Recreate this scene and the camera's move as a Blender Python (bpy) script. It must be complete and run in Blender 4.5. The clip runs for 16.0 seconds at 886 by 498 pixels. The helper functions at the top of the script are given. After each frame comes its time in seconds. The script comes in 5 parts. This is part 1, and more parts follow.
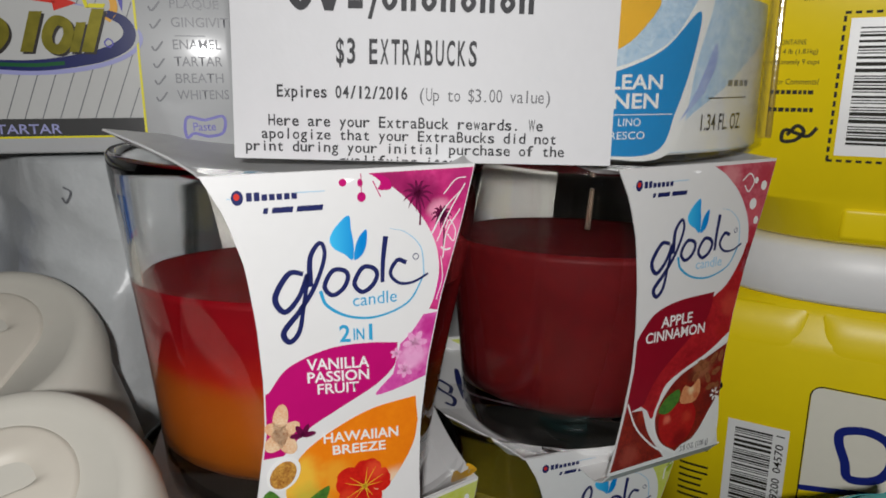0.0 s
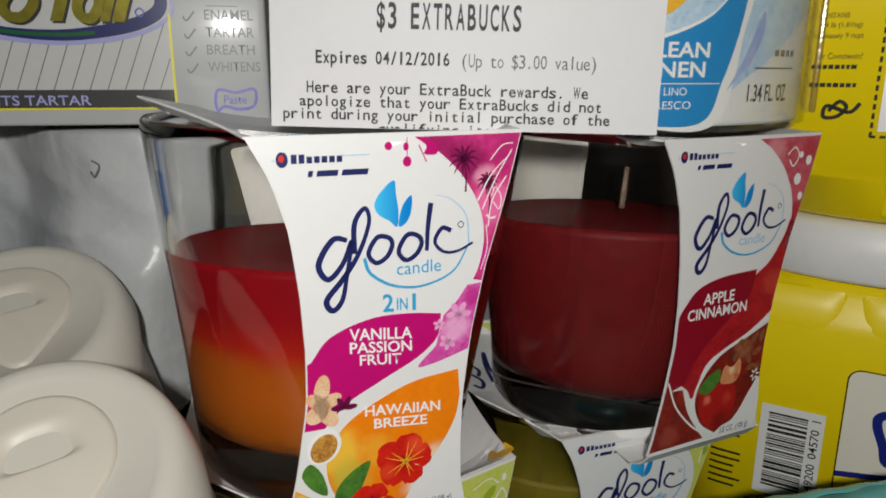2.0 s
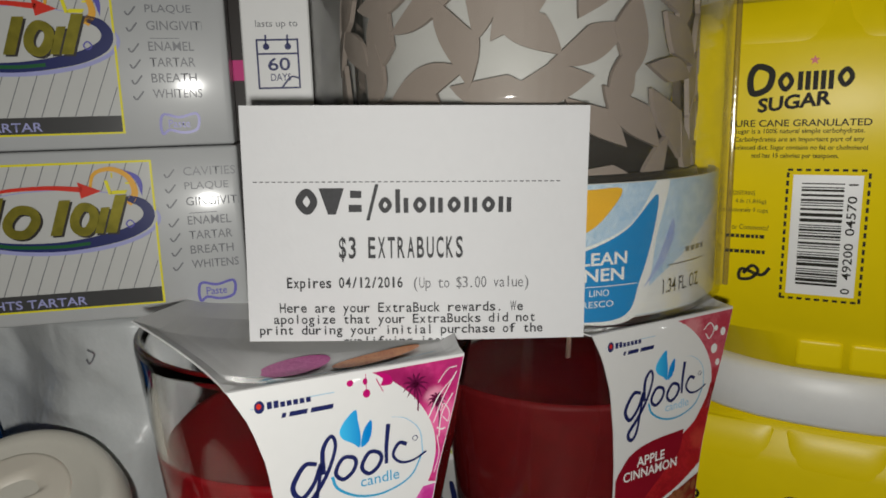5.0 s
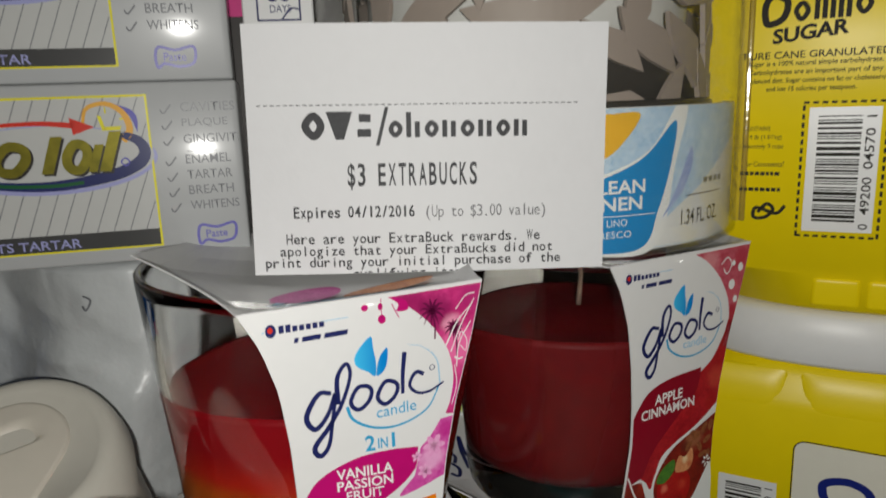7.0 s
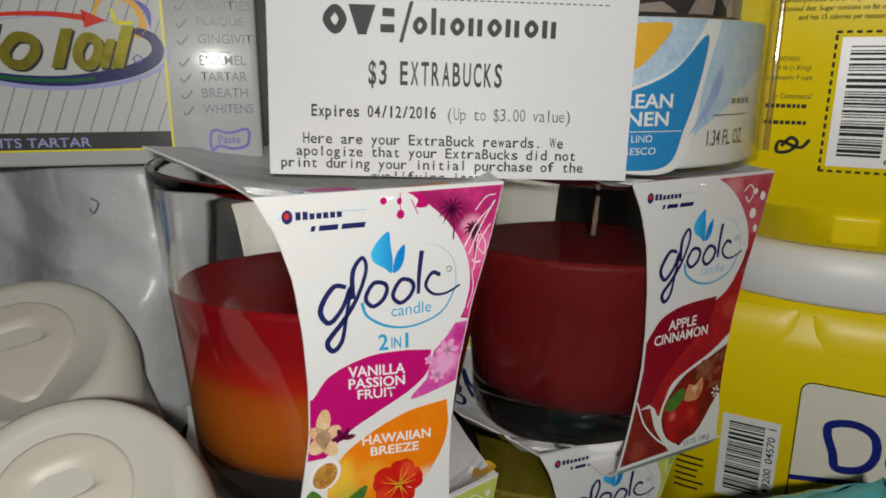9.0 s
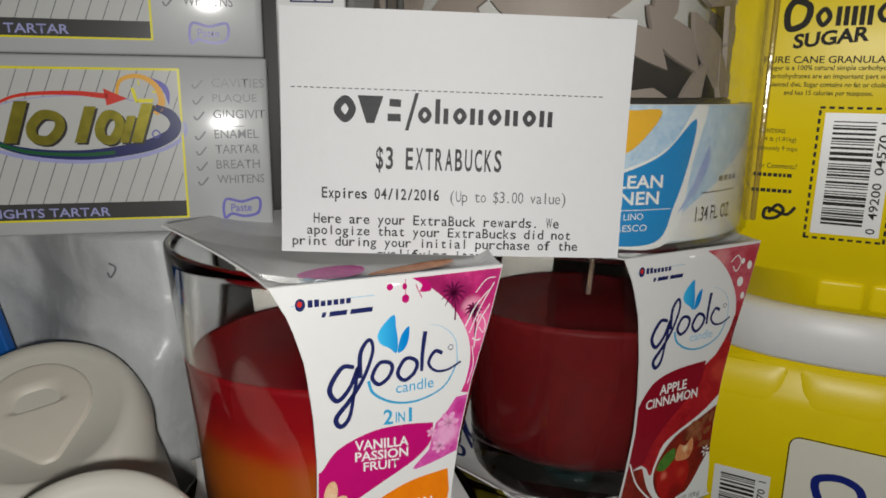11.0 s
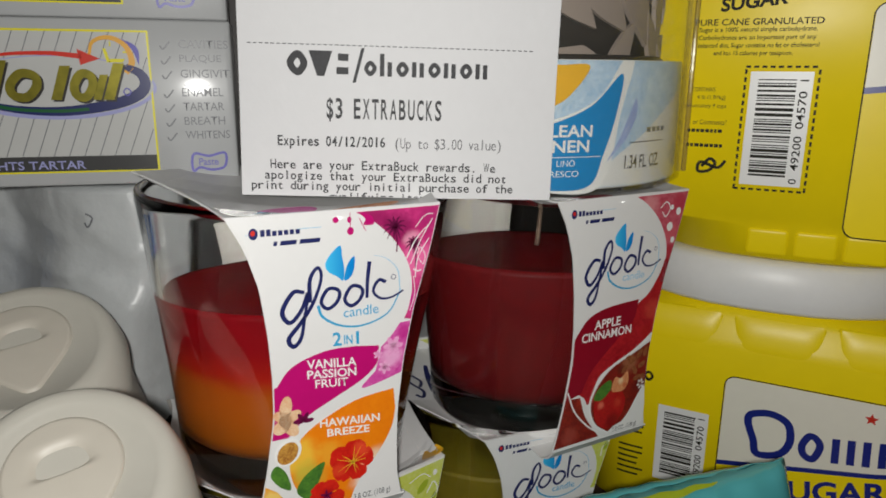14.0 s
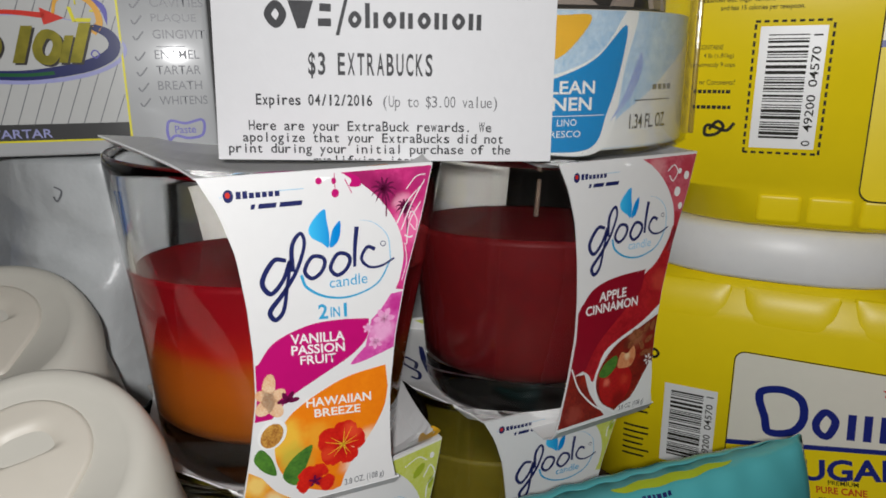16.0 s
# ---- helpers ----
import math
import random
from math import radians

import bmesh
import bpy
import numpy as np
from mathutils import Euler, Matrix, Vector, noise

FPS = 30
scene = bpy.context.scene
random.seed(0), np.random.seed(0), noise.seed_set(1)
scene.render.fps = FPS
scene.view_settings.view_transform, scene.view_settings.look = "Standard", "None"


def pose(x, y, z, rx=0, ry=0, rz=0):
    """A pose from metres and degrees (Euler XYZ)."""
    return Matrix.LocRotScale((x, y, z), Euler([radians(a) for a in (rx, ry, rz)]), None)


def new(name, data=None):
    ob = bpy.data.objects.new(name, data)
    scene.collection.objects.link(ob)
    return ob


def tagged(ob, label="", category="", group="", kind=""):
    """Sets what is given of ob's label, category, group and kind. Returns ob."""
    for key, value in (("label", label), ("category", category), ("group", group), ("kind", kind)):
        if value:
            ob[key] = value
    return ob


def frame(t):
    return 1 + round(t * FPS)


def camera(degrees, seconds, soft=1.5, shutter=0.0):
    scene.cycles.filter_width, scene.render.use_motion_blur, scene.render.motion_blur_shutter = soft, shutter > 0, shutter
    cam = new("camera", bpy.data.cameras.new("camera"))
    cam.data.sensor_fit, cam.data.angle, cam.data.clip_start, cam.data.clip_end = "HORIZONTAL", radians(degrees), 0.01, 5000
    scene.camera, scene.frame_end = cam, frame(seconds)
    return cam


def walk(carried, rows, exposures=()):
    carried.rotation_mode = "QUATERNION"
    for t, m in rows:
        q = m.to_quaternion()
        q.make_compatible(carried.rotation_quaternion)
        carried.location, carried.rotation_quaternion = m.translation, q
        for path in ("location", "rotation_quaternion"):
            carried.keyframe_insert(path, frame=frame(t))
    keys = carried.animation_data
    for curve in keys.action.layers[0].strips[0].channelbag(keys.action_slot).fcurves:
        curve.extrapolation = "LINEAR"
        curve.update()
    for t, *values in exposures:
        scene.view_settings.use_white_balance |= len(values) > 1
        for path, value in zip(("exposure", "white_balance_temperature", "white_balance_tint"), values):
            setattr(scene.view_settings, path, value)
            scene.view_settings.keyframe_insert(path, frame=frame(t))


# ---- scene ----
from mathutils.geometry import tessellate_polygon

# camera: seconds, place in metres, yaw, pitch and roll in degrees
cam = camera(65.0, 16.0, soft=1.7, shutter=0.5)
ROWS = [
    (0.0, 0.00000, 0.00000, 0.16800, 0.000, -14.000, -0.000),
    (0.5, -0.00148, 0.00111, 0.16486, 0.069, -14.000, 0.189),
    (1.0, -0.00254, 0.00061, 0.16439, 0.105, -13.997, 0.285),
    (1.5, -0.00316, 0.00008, 0.16406, -0.205, -13.737, 0.268),
    (2.0, -0.00745, 0.00225, 0.16172, 0.474, -14.191, -0.100),
    (2.5, -0.00877, 0.00540, 0.15799, 0.277, -14.523, -0.273),
    (3.0, -0.01053, 0.00542, 0.16218, 0.215, -14.162, -0.242),
    (3.5, -0.01131, 0.00325, 0.18103, 0.029, -12.838, 0.492),
    (3.7, -0.00437, -0.00143, 0.19920, 0.328, -11.147, 1.851),
    (5.8, -0.00072, -0.01302, 0.20348, -1.632, -11.024, 1.085),
    (6.0, -0.00594, -0.01347, 0.20119, -1.445, -11.009, 0.971),
    (6.5, -0.00580, -0.01324, 0.19667, -1.961, -11.697, 1.350),
    (7.0, -0.00700, -0.00748, 0.18856, -2.091, -12.068, 2.091),
    (7.5, -0.00666, -0.00092, 0.17865, -2.939, -13.661, 0.093),
    (8.0, -0.00977, 0.00247, 0.17149, -1.835, -14.372, 1.282),
    (8.5, -0.00902, 0.00050, 0.17329, -1.359, -14.491, 1.042),
    (9.0, -0.01129, -0.00693, 0.17406, -2.052, -14.632, -0.242),
    (9.5, -0.01706, -0.01889, 0.18512, -2.674, -12.885, -1.336),
    (9.7, -0.01601, -0.02142, 0.18693, -2.543, -13.134, -1.196),
    (11.8, -0.00700, -0.00774, 0.18970, -2.286, -13.329, -0.421),
    (12.0, -0.00462, -0.00778, 0.18969, -2.518, -13.272, -0.432),
    (12.5, -0.00303, -0.01673, 0.18679, -2.913, -13.265, -0.133),
    (13.0, -0.00415, -0.02996, 0.18176, -2.601, -14.765, -0.793),
    (13.5, -0.00288, -0.03188, 0.18078, -2.565, -14.857, -0.709),
    (14.0, -0.00130, -0.03113, 0.18212, -2.834, -14.335, -0.361),
    (14.5, 0.00259, -0.03174, 0.18284, -3.165, -14.456, -0.431),
    (15.0, 0.00045, -0.03232, 0.18315, -2.944, -14.278, -0.250),
    (15.5, -0.00128, -0.02283, 0.17594, -2.852, -14.829, 0.457),
    (16.0, -0.00028, -0.02049, 0.17303, -3.187, -15.033, 0.420),
]


def held(x, y, z, yaw, pitch, roll):
    return pose(x, y, z, 0, 0, yaw) @ pose(0, 0, 0, pitch) @ pose(0, 0, 0, 0, roll) @ pose(0, 0, 0, 90)


walk(cam, [(t, held(*r)) for t, *r in ROWS],
     exposures=[(0, -0.05, 6270, 13), (1.5, -0.02, 6430, 11), (2.0, -0.01, 6460, 11), (2.5, 0.05, 6460, 11), (3.4, -0.02, 6460, 11), (4.6, -0.15, 6500, 10), (6.0, -0.31, 6500, 10), (7.0, -0.18, 6500, 10), (8.0, 0.0, 6500, 10),
                (9.5, -0.19, 6500, 10), (12.0, -0.08, 6400, 11), (12.5, -0.12, 6450, 10), (13.0, -0.11, 6500, 10), (13.5, -0.06, 6450, 10), (14.0, -0.06, 6450, 11), (15.0, -0.10, 6400, 11), (16.0, 0.04, 6240, 13)])

# ---- light: one small torch beside the lens, and a very dim room ----
world = bpy.data.worlds.new("room_dark")
scene.world = world
world.use_nodes = True
world.node_tree.nodes["Background"].inputs[0].default_value = (0.9, 0.95, 1.0, 1)
world.node_tree.nodes["Background"].inputs[1].default_value = 0.02
torch_data = bpy.data.lights.new("torch", "POINT")
torch_data.energy = 1.58
torch_data.color = (0.99, 0.975, 0.92)
torch_data.shadow_soft_size = 0.005
torch = new("torch", torch_data)
torch.matrix_world = pose(-0.006, -0.052, 0.192)


# ---- materials ----
def material(name, color, rough=0.5, metal=0.0, vary=0.08, scale=60.0, bump=0.0, bump_scale=400.0, coat=0.0,
             trans=0.0, ior=1.45, sss=0.0, second=None, spec=0.5, fine=6.0):
    """A surface with large and small variation in object space."""
    m = bpy.data.materials.new(name)
    m.use_nodes = True
    nt = m.node_tree
    b = nt.nodes["Principled BSDF"]
    b.inputs["Roughness"].default_value = rough
    b.inputs["Metallic"].default_value = metal
    b.inputs["IOR"].default_value = ior
    b.inputs["Specular IOR Level"].default_value = spec
    b.inputs["Coat Weight"].default_value = coat
    b.inputs["Coat Roughness"].default_value = 0.05
    b.inputs["Transmission Weight"].default_value = trans
    if sss:
        b.inputs["Subsurface Weight"].default_value = sss
        b.inputs["Subsurface Radius"].default_value = (0.004, 0.0015, 0.001)
        b.inputs["Subsurface Scale"].default_value = 1.0
    tc = nt.nodes.new("ShaderNodeTexCoord")
    n1 = nt.nodes.new("ShaderNodeTexNoise")
    n1.inputs["Scale"].default_value = scale
    n1.inputs["Detail"].default_value = 5
    n2 = nt.nodes.new("ShaderNodeTexNoise")
    n2.inputs["Scale"].default_value = scale * fine
    n2.inputs["Detail"].default_value = 3
    nt.links.new(tc.outputs["Object"], n1.inputs["Vector"])
    nt.links.new(tc.outputs["Object"], n2.inputs["Vector"])
    add = nt.nodes.new("ShaderNodeMath")
    add.operation = "ADD"
    nt.links.new(n1.outputs["Fac"], add.inputs[0])
    nt.links.new(n2.outputs["Fac"], add.inputs[1])
    ramp = nt.nodes.new("ShaderNodeMapRange")
    ramp.inputs["From Min"].default_value, ramp.inputs["From Max"].default_value = 0.65, 1.35
    nt.links.new(add.outputs[0], ramp.inputs["Value"])
    mix = nt.nodes.new("ShaderNodeMix")
    mix.data_type = "RGBA"
    lo = second or tuple(c * (1 - vary) for c in color)
    mix.inputs["A"].default_value = (*lo, 1)
    mix.inputs["B"].default_value = (*color, 1)
    nt.links.new(ramp.outputs["Result"], mix.inputs["Factor"])
    nt.links.new(mix.outputs["Result"], b.inputs["Base Color"])
    if bump:
        n3 = nt.nodes.new("ShaderNodeTexNoise")
        n3.inputs["Scale"].default_value = bump_scale
        n3.inputs["Detail"].default_value = 4
        nt.links.new(tc.outputs["Object"], n3.inputs["Vector"])
        bp = nt.nodes.new("ShaderNodeBump")
        bp.inputs["Strength"].default_value = bump
        bp.inputs["Distance"].default_value = 0.0004
        nt.links.new(n3.outputs["Fac"], bp.inputs["Height"])
        nt.links.new(bp.outputs["Normal"], b.inputs["Normal"])
    return m


def glass_material(name, tint, rough=0.0, ior=1.5):
    m = bpy.data.materials.new(name)
    m.use_nodes = True
    b = m.node_tree.nodes["Principled BSDF"]
    b.inputs["Base Color"].default_value = (*tint, 1)
    b.inputs["Roughness"].default_value = rough
    b.inputs["Transmission Weight"].default_value = 1.0
    b.inputs["IOR"].default_value = ior
    return m


def film_material(name, tint, rough=0.05, veil=0.0, veil_color=(0.8, 0.8, 0.8), bump=0.0, bump_scale=60):
    """Thin clear plastic: lets light straight through, with gloss at a slant and, if asked, a milky veil."""
    m = bpy.data.materials.new(name)
    m.use_nodes = True
    nt = m.node_tree
    nt.nodes.remove(nt.nodes["Principled BSDF"])
    out = nt.nodes["Material Output"]
    clear = nt.nodes.new("ShaderNodeBsdfTransparent")
    clear.inputs[0].default_value = (*tint, 1)
    gloss = nt.nodes.new("ShaderNodeBsdfGlossy")
    gloss.inputs["Roughness"].default_value = rough
    face = nt.nodes.new("ShaderNodeLayerWeight")
    face.inputs[0].default_value = 0.5
    power = nt.nodes.new("ShaderNodeMath")
    power.operation = "POWER"
    power.inputs[1].default_value = 4.0
    nt.links.new(face.outputs["Facing"], power.inputs[0])
    fres = nt.nodes.new("ShaderNodeMath")
    fres.operation = "MULTIPLY_ADD"
    fres.inputs[1].default_value, fres.inputs[2].default_value = 0.5, 0.03
    nt.links.new(power.outputs[0], fres.inputs[0])
    mix = nt.nodes.new("ShaderNodeMixShader")
    last = clear.outputs[0]
    if veil:
        diff = nt.nodes.new("ShaderNodeBsdfDiffuse")
        diff.inputs[0].default_value = (*veil_color, 1)
        mv = nt.nodes.new("ShaderNodeMixShader")
        mv.inputs[0].default_value = veil
        nt.links.new(last, mv.inputs[1])
        nt.links.new(diff.outputs[0], mv.inputs[2])
        last = mv.outputs[0]
    nt.links.new(fres.outputs[0], mix.inputs[0])
    nt.links.new(last, mix.inputs[1])
    nt.links.new(gloss.outputs[0], mix.inputs[2])
    nt.links.new(mix.outputs[0], out.inputs[0])
    if bump:
        tc = nt.nodes.new("ShaderNodeTexCoord")
        n3 = nt.nodes.new("ShaderNodeTexNoise")
        n3.inputs["Scale"].default_value = bump_scale
        n3.inputs["Detail"].default_value = 4
        flow = nt.nodes.new("ShaderNodeMapping")
        flow.inputs["Scale"].default_value = (0.5, 0.5, 2.2)
        nt.links.new(tc.outputs["Object"], flow.inputs["Vector"])
        nt.links.new(flow.outputs["Vector"], n3.inputs["Vector"])
        bp = nt.nodes.new("ShaderNodeBump")
        bp.inputs["Strength"].default_value = bump
        bp.inputs["Distance"].default_value = 0.002
        nt.links.new(n3.outputs["Fac"], bp.inputs["Height"])
        nt.links.new(bp.outputs["Normal"], gloss.inputs["Normal"])
    return m


def blend_material(name, stops, axis, lo, hi, rough=0.4, noise_amount=0.1, noise_scale=200.0, sss=0.0, spec=0.5, coat=0.0):
    """Colours that run into each other along one object axis (0 x, 1 y, 2 z), as in print or poured wax."""
    m = material(name, stops[0][1], rough, spec=spec, sss=sss, coat=coat)
    nt = m.node_tree
    b = nt.nodes["Principled BSDF"]
    tc = nt.nodes.new("ShaderNodeTexCoord")
    sep = nt.nodes.new("ShaderNodeSeparateXYZ")
    nt.links.new(tc.outputs["Object"], sep.inputs[0])
    rng = nt.nodes.new("ShaderNodeMapRange")
    rng.inputs["From Min"].default_value, rng.inputs["From Max"].default_value = lo, hi
    nt.links.new(sep.outputs[axis], rng.inputs["Value"])
    nz = nt.nodes.new("ShaderNodeTexNoise")
    nz.inputs["Scale"].default_value = noise_scale
    nz.inputs["Detail"].default_value = 4
    nt.links.new(tc.outputs["Object"], nz.inputs["Vector"])
    mul = nt.nodes.new("ShaderNodeMath")
    mul.operation = "MULTIPLY_ADD"
    mul.inputs[1].default_value, mul.inputs[2].default_value = noise_amount, -noise_amount / 2
    nt.links.new(nz.outputs["Fac"], mul.inputs[0])
    add = nt.nodes.new("ShaderNodeMath")
    nt.links.new(rng.outputs["Result"], add.inputs[0])
    nt.links.new(mul.outputs[0], add.inputs[1])
    cr = nt.nodes.new("ShaderNodeValToRGB")
    while len(cr.color_ramp.elements) < len(stops):
        cr.color_ramp.elements.new(0.5)
    for e, (p, c) in zip(cr.color_ramp.elements, stops):
        e.position, e.color = p, (*c, 1)
    nt.links.new(add.outputs[0], cr.inputs[0])
    for l in list(b.inputs["Base Color"].links):
        nt.links.remove(l)
    nt.links.new(cr.outputs[0], b.inputs["Base Color"])
    return m


def photo_print(name, color, second, spots, scale=160.0, rough=0.33, fine=4.0, ragged=0.35):
    """A printed photograph: mottled ground with soft patches (u, v, radius in millimetres, colour, strength) on the sheet."""
    m = material(name, color, rough, second=second, scale=scale, fine=fine)
    nt = m.node_tree
    b = nt.nodes["Principled BSDF"]
    tc = nt.nodes.new("ShaderNodeTexCoord")
    nz = nt.nodes.new("ShaderNodeTexNoise")
    nz.inputs["Scale"].default_value = scale * 1.7
    nz.inputs["Detail"].default_value = 5
    nt.links.new(tc.outputs["Object"], nz.inputs["Vector"])
    last = b.inputs["Base Color"].links[0].from_socket
    for u, v, r, tint, strength in spots:
        gap = nt.nodes.new("ShaderNodeVectorMath")
        gap.operation = "DISTANCE"
        gap.inputs[1].default_value = (u * 0.001, 0.0, v * 0.001)
        nt.links.new(tc.outputs["Object"], gap.inputs[0])
        rag = nt.nodes.new("ShaderNodeMath")
        rag.operation = "MULTIPLY_ADD"
        rag.inputs[1].default_value = r * 0.001 * ragged * 2
        nt.links.new(nz.outputs["Fac"], rag.inputs[0])
        nt.links.new(gap.outputs["Value"], rag.inputs[2])
        rng = nt.nodes.new("ShaderNodeMapRange")
        rng.interpolation_type = "SMOOTHSTEP"
        rng.inputs["From Min"].default_value = r * 0.001 * (0.35 + ragged)
        rng.inputs["From Max"].default_value = r * 0.001 * (1.0 + ragged)
        rng.inputs["To Min"].default_value, rng.inputs["To Max"].default_value = strength, 0.0
        nt.links.new(rag.outputs[0], rng.inputs["Value"])
        mix = nt.nodes.new("ShaderNodeMix")
        mix.data_type = "RGBA"
        mix.inputs["B"].default_value = (*tint, 1)
        nt.links.new(last, mix.inputs["A"])
        nt.links.new(rng.outputs["Result"], mix.inputs["Factor"])
        last = mix.outputs["Result"]
    nt.links.new(last, b.inputs["Base Color"])
    return m


M = {}
M["card_white"] = material("coated_card", (0.75, 0.75, 0.745), 0.44, vary=0.03, bump=0.05, bump_scale=900)
M["card_inner"] = material("uncoated_card", (0.34, 0.325, 0.30), 0.85, bump=0.3, bump_scale=2000)
M["paper"] = material("receipt_paper", (0.68, 0.68, 0.69), 0.6, vary=0.03, bump=0.12, bump_scale=700)
M["thermal"] = material("thermal_black", (0.035, 0.035, 0.04), 0.6, vary=0.4, scale=900)
M["thermal_grey"] = material("thermal_grey", (0.17, 0.17, 0.18), 0.6, vary=0.4, scale=900)
M["navy"] = material("navy_ink", (0.012, 0.018, 0.11), 0.35)
M["blue_leaf"] = blend_material("leaf_blue_ink", [(0, (0.05, 0.5, 0.85)), (1, (0.0, 0.22, 0.62))], 0, -0.003, 0.003, 0.35)
M["sky_ink"] = material("light_blue_ink", (0.03, 0.35, 0.62), 0.35)
M["pale_blue_ink"] = material("pale_blue_ink", (0.30, 0.55, 0.75), 0.35)
M["magenta"] = material("magenta_ink", (0.52, 0.004, 0.16), 0.33, vary=0.08)
M["pink_print"] = photo_print("pink_palm_print", (0.66, 0.05, 0.24), (0.45, 0.015, 0.14), [
    (9.0, 73.0, 5.0, (0.30, 0.01, 0.10), 0.8), (15.0, 70.6, 5.0, (0.20, 0.006, 0.07), 0.75), (23.0, 72.5, 4.0, (0.42, 0.02, 0.15), 0.8),
    (19.6, 62.5, 6.0, (0.82, 0.16, 0.38), 0.85), (18.4, 67.5, 3.0, (0.86, 0.38, 0.52), 0.7), (18.4, 52.0, 4.0, (0.60, 0.015, 0.26), 0.8)], 220)
M["pink_pale"] = photo_print("pale_pink_print", (0.72, 0.14, 0.45), (0.52, 0.03, 0.28), [
    (12.6, 38.5, 4.0, (0.82, 0.42, 0.66), 0.8), (16.4, 44.5, 3.0, (0.50, 0.02, 0.24), 0.8), (8.6, 33.2, 3.0, (0.60, 0.06, 0.34), 0.7)], 320)
M["blossom_pale"] = material("pale_blossom_print", (0.84, 0.46, 0.68), 0.33, second=(0.72, 0.22, 0.50), scale=600)
M["plum"] = material("plum_ink", (0.13, 0.004, 0.05), 0.35)
M["orange_print"] = photo_print("orange_print", (0.86, 0.235, 0.004), (0.80, 0.19, 0.003), [
    (-11.0, 16.5, 6.5, (0.86, 0.52, 0.05), 0.9), (-9.0, 11.0, 5.5, (0.50, 0.46, 0.05), 0.75), (-3.5, 15.5, 5.0, (0.84, 0.40, 0.03), 0.7),
    (-8.5, 5.5, 5.0, (0.62, 0.30, 0.03), 0.6), (8.0, 6.5, 7.5, (0.82, 0.80, 0.74), 1.0), (8.8, 12.0, 4.2, (0.84, 0.62, 0.42), 0.9), (-2.0, 1.5, 3.5, (0.78, 0.20, 0.03), 0.7)], 160)
M["foot_petals"] = photo_print("orange_petal_print", (0.84, 0.42, 0.03), (0.70, 0.22, 0.01), [
    (-18.0, 7.0, 3.5, (0.85, 0.60, 0.16), 0.9), (-14.0, 2.0, 3.5, (0.80, 0.66, 0.34), 0.8), (-20.0, 2.0, 2.5, (0.55, 0.20, 0.01), 0.7)], 260)
M["white_ink"] = material("white_ink", (0.82, 0.82, 0.81), 0.35, vary=0.03)
M["red_petal"] = photo_print("red_petal_print", (0.70, 0.022, 0.010), (0.52, 0.008, 0.006), [
    (2.0, 12.2, 2.4, (0.42, 0.004, 0.008), 0.8), (4.6, 15.4, 3.0, (0.80, 0.085, 0.03), 0.7), (-1.6, 10.6, 2.6, (0.76, 0.07, 0.02), 0.6), (-4.8, 4.6, 2.6, (0.34, 0.003, 0.008), 0.8)], 420)
M["yellow_ink"] = material("yellow_ink", (0.85, 0.52, 0.03), 0.35)
M["green_print"] = material("green_leaf_print", (0.10, 0.26, 0.03), 0.35, second=(0.03, 0.11, 0.02), scale=200)
M["cream_print"] = material("cream_flower_print", (0.84, 0.66, 0.44), 0.35, second=(0.70, 0.34, 0.16), scale=420)
M["seed_print"] = material("seed_print", (0.75, 0.42, 0.08), 0.35, second=(0.26, 0.08, 0.015), scale=700, fine=3)
M["black_ink"] = material("black_ink", (0.02, 0.018, 0.012), 0.5, spec=0.15)
M["dark_red"] = material("dark_red_ink", (0.27, 0.004, 0.018), 0.33, vary=0.1)
M["spice_print"] = photo_print("spice_print", (0.30, 0.022, 0.012), (0.13, 0.007, 0.006), [
    (-10.0, 15.0, 4.5, (0.46, 0.035, 0.015), 0.8), (6.5, 23.5, 4.5, (0.34, 0.13, 0.06), 0.85), (10.5, 26.0, 3.0, (0.16, 0.03, 0.015), 0.8), (3.0, 22.0, 2.4, (0.13, 0.022, 0.012), 0.8),
    (11.5, 15.0, 4.0, (0.12, 0.012, 0.01), 0.8), (-16.0, 4.0, 4.0, (0.36, 0.06, 0.04), 0.7)], 420)
M["red_print"] = photo_print("red_berry_print", (0.50, 0.018, 0.025), (0.30, 0.005, 0.012), [
    (17.5, 52.0, 4.0, (0.30, 0.01, 0.015), 0.8), (14.0, 40.0, 4.5, (0.56, 0.06, 0.04), 0.7), (12.0, 33.0, 3.0, (0.40, 0.012, 0.012), 0.7)], 260)
M["rose_print"] = photo_print("rose_print", (0.60, 0.13, 0.18), (0.42, 0.04, 0.07), [
    (10.0, 73.0, 4.5, (0.66, 0.26, 0.28), 0.8), (22.0, 72.5, 4.5, (0.46, 0.035, 0.07), 0.8), (19.5, 64.0, 4.0, (0.62, 0.11, 0.14), 0.7), (19.5, 57.0, 4.0, (0.42, 0.02, 0.035), 0.8)], 300)
M["apple_print"] = photo_print("apple_print", (0.50, 0.012, 0.012), (0.34, 0.006, 0.008), [
    (-4.2, 11.5, 2.0, (0.74, 0.16, 0.10), 0.9), (0.5, 5.0, 4.0, (0.20, 0.004, 0.006), 0.8), (2.5, 11.0, 2.4, (0.62, 0.06, 0.03), 0.6)], 300)
M["apple_flesh"] = photo_print("apple_flesh_print", (0.76, 0.36, 0.16), (0.60, 0.20, 0.08), [
    (3.2, 18.4, 1.8, (0.84, 0.62, 0.36), 0.9), (5.2, 16.4, 1.6, (0.50, 0.08, 0.03), 0.8)], 420)
M["pecan_print"] = photo_print("pecan_print", (0.36, 0.13, 0.05), (0.14, 0.03, 0.012), [], 700)
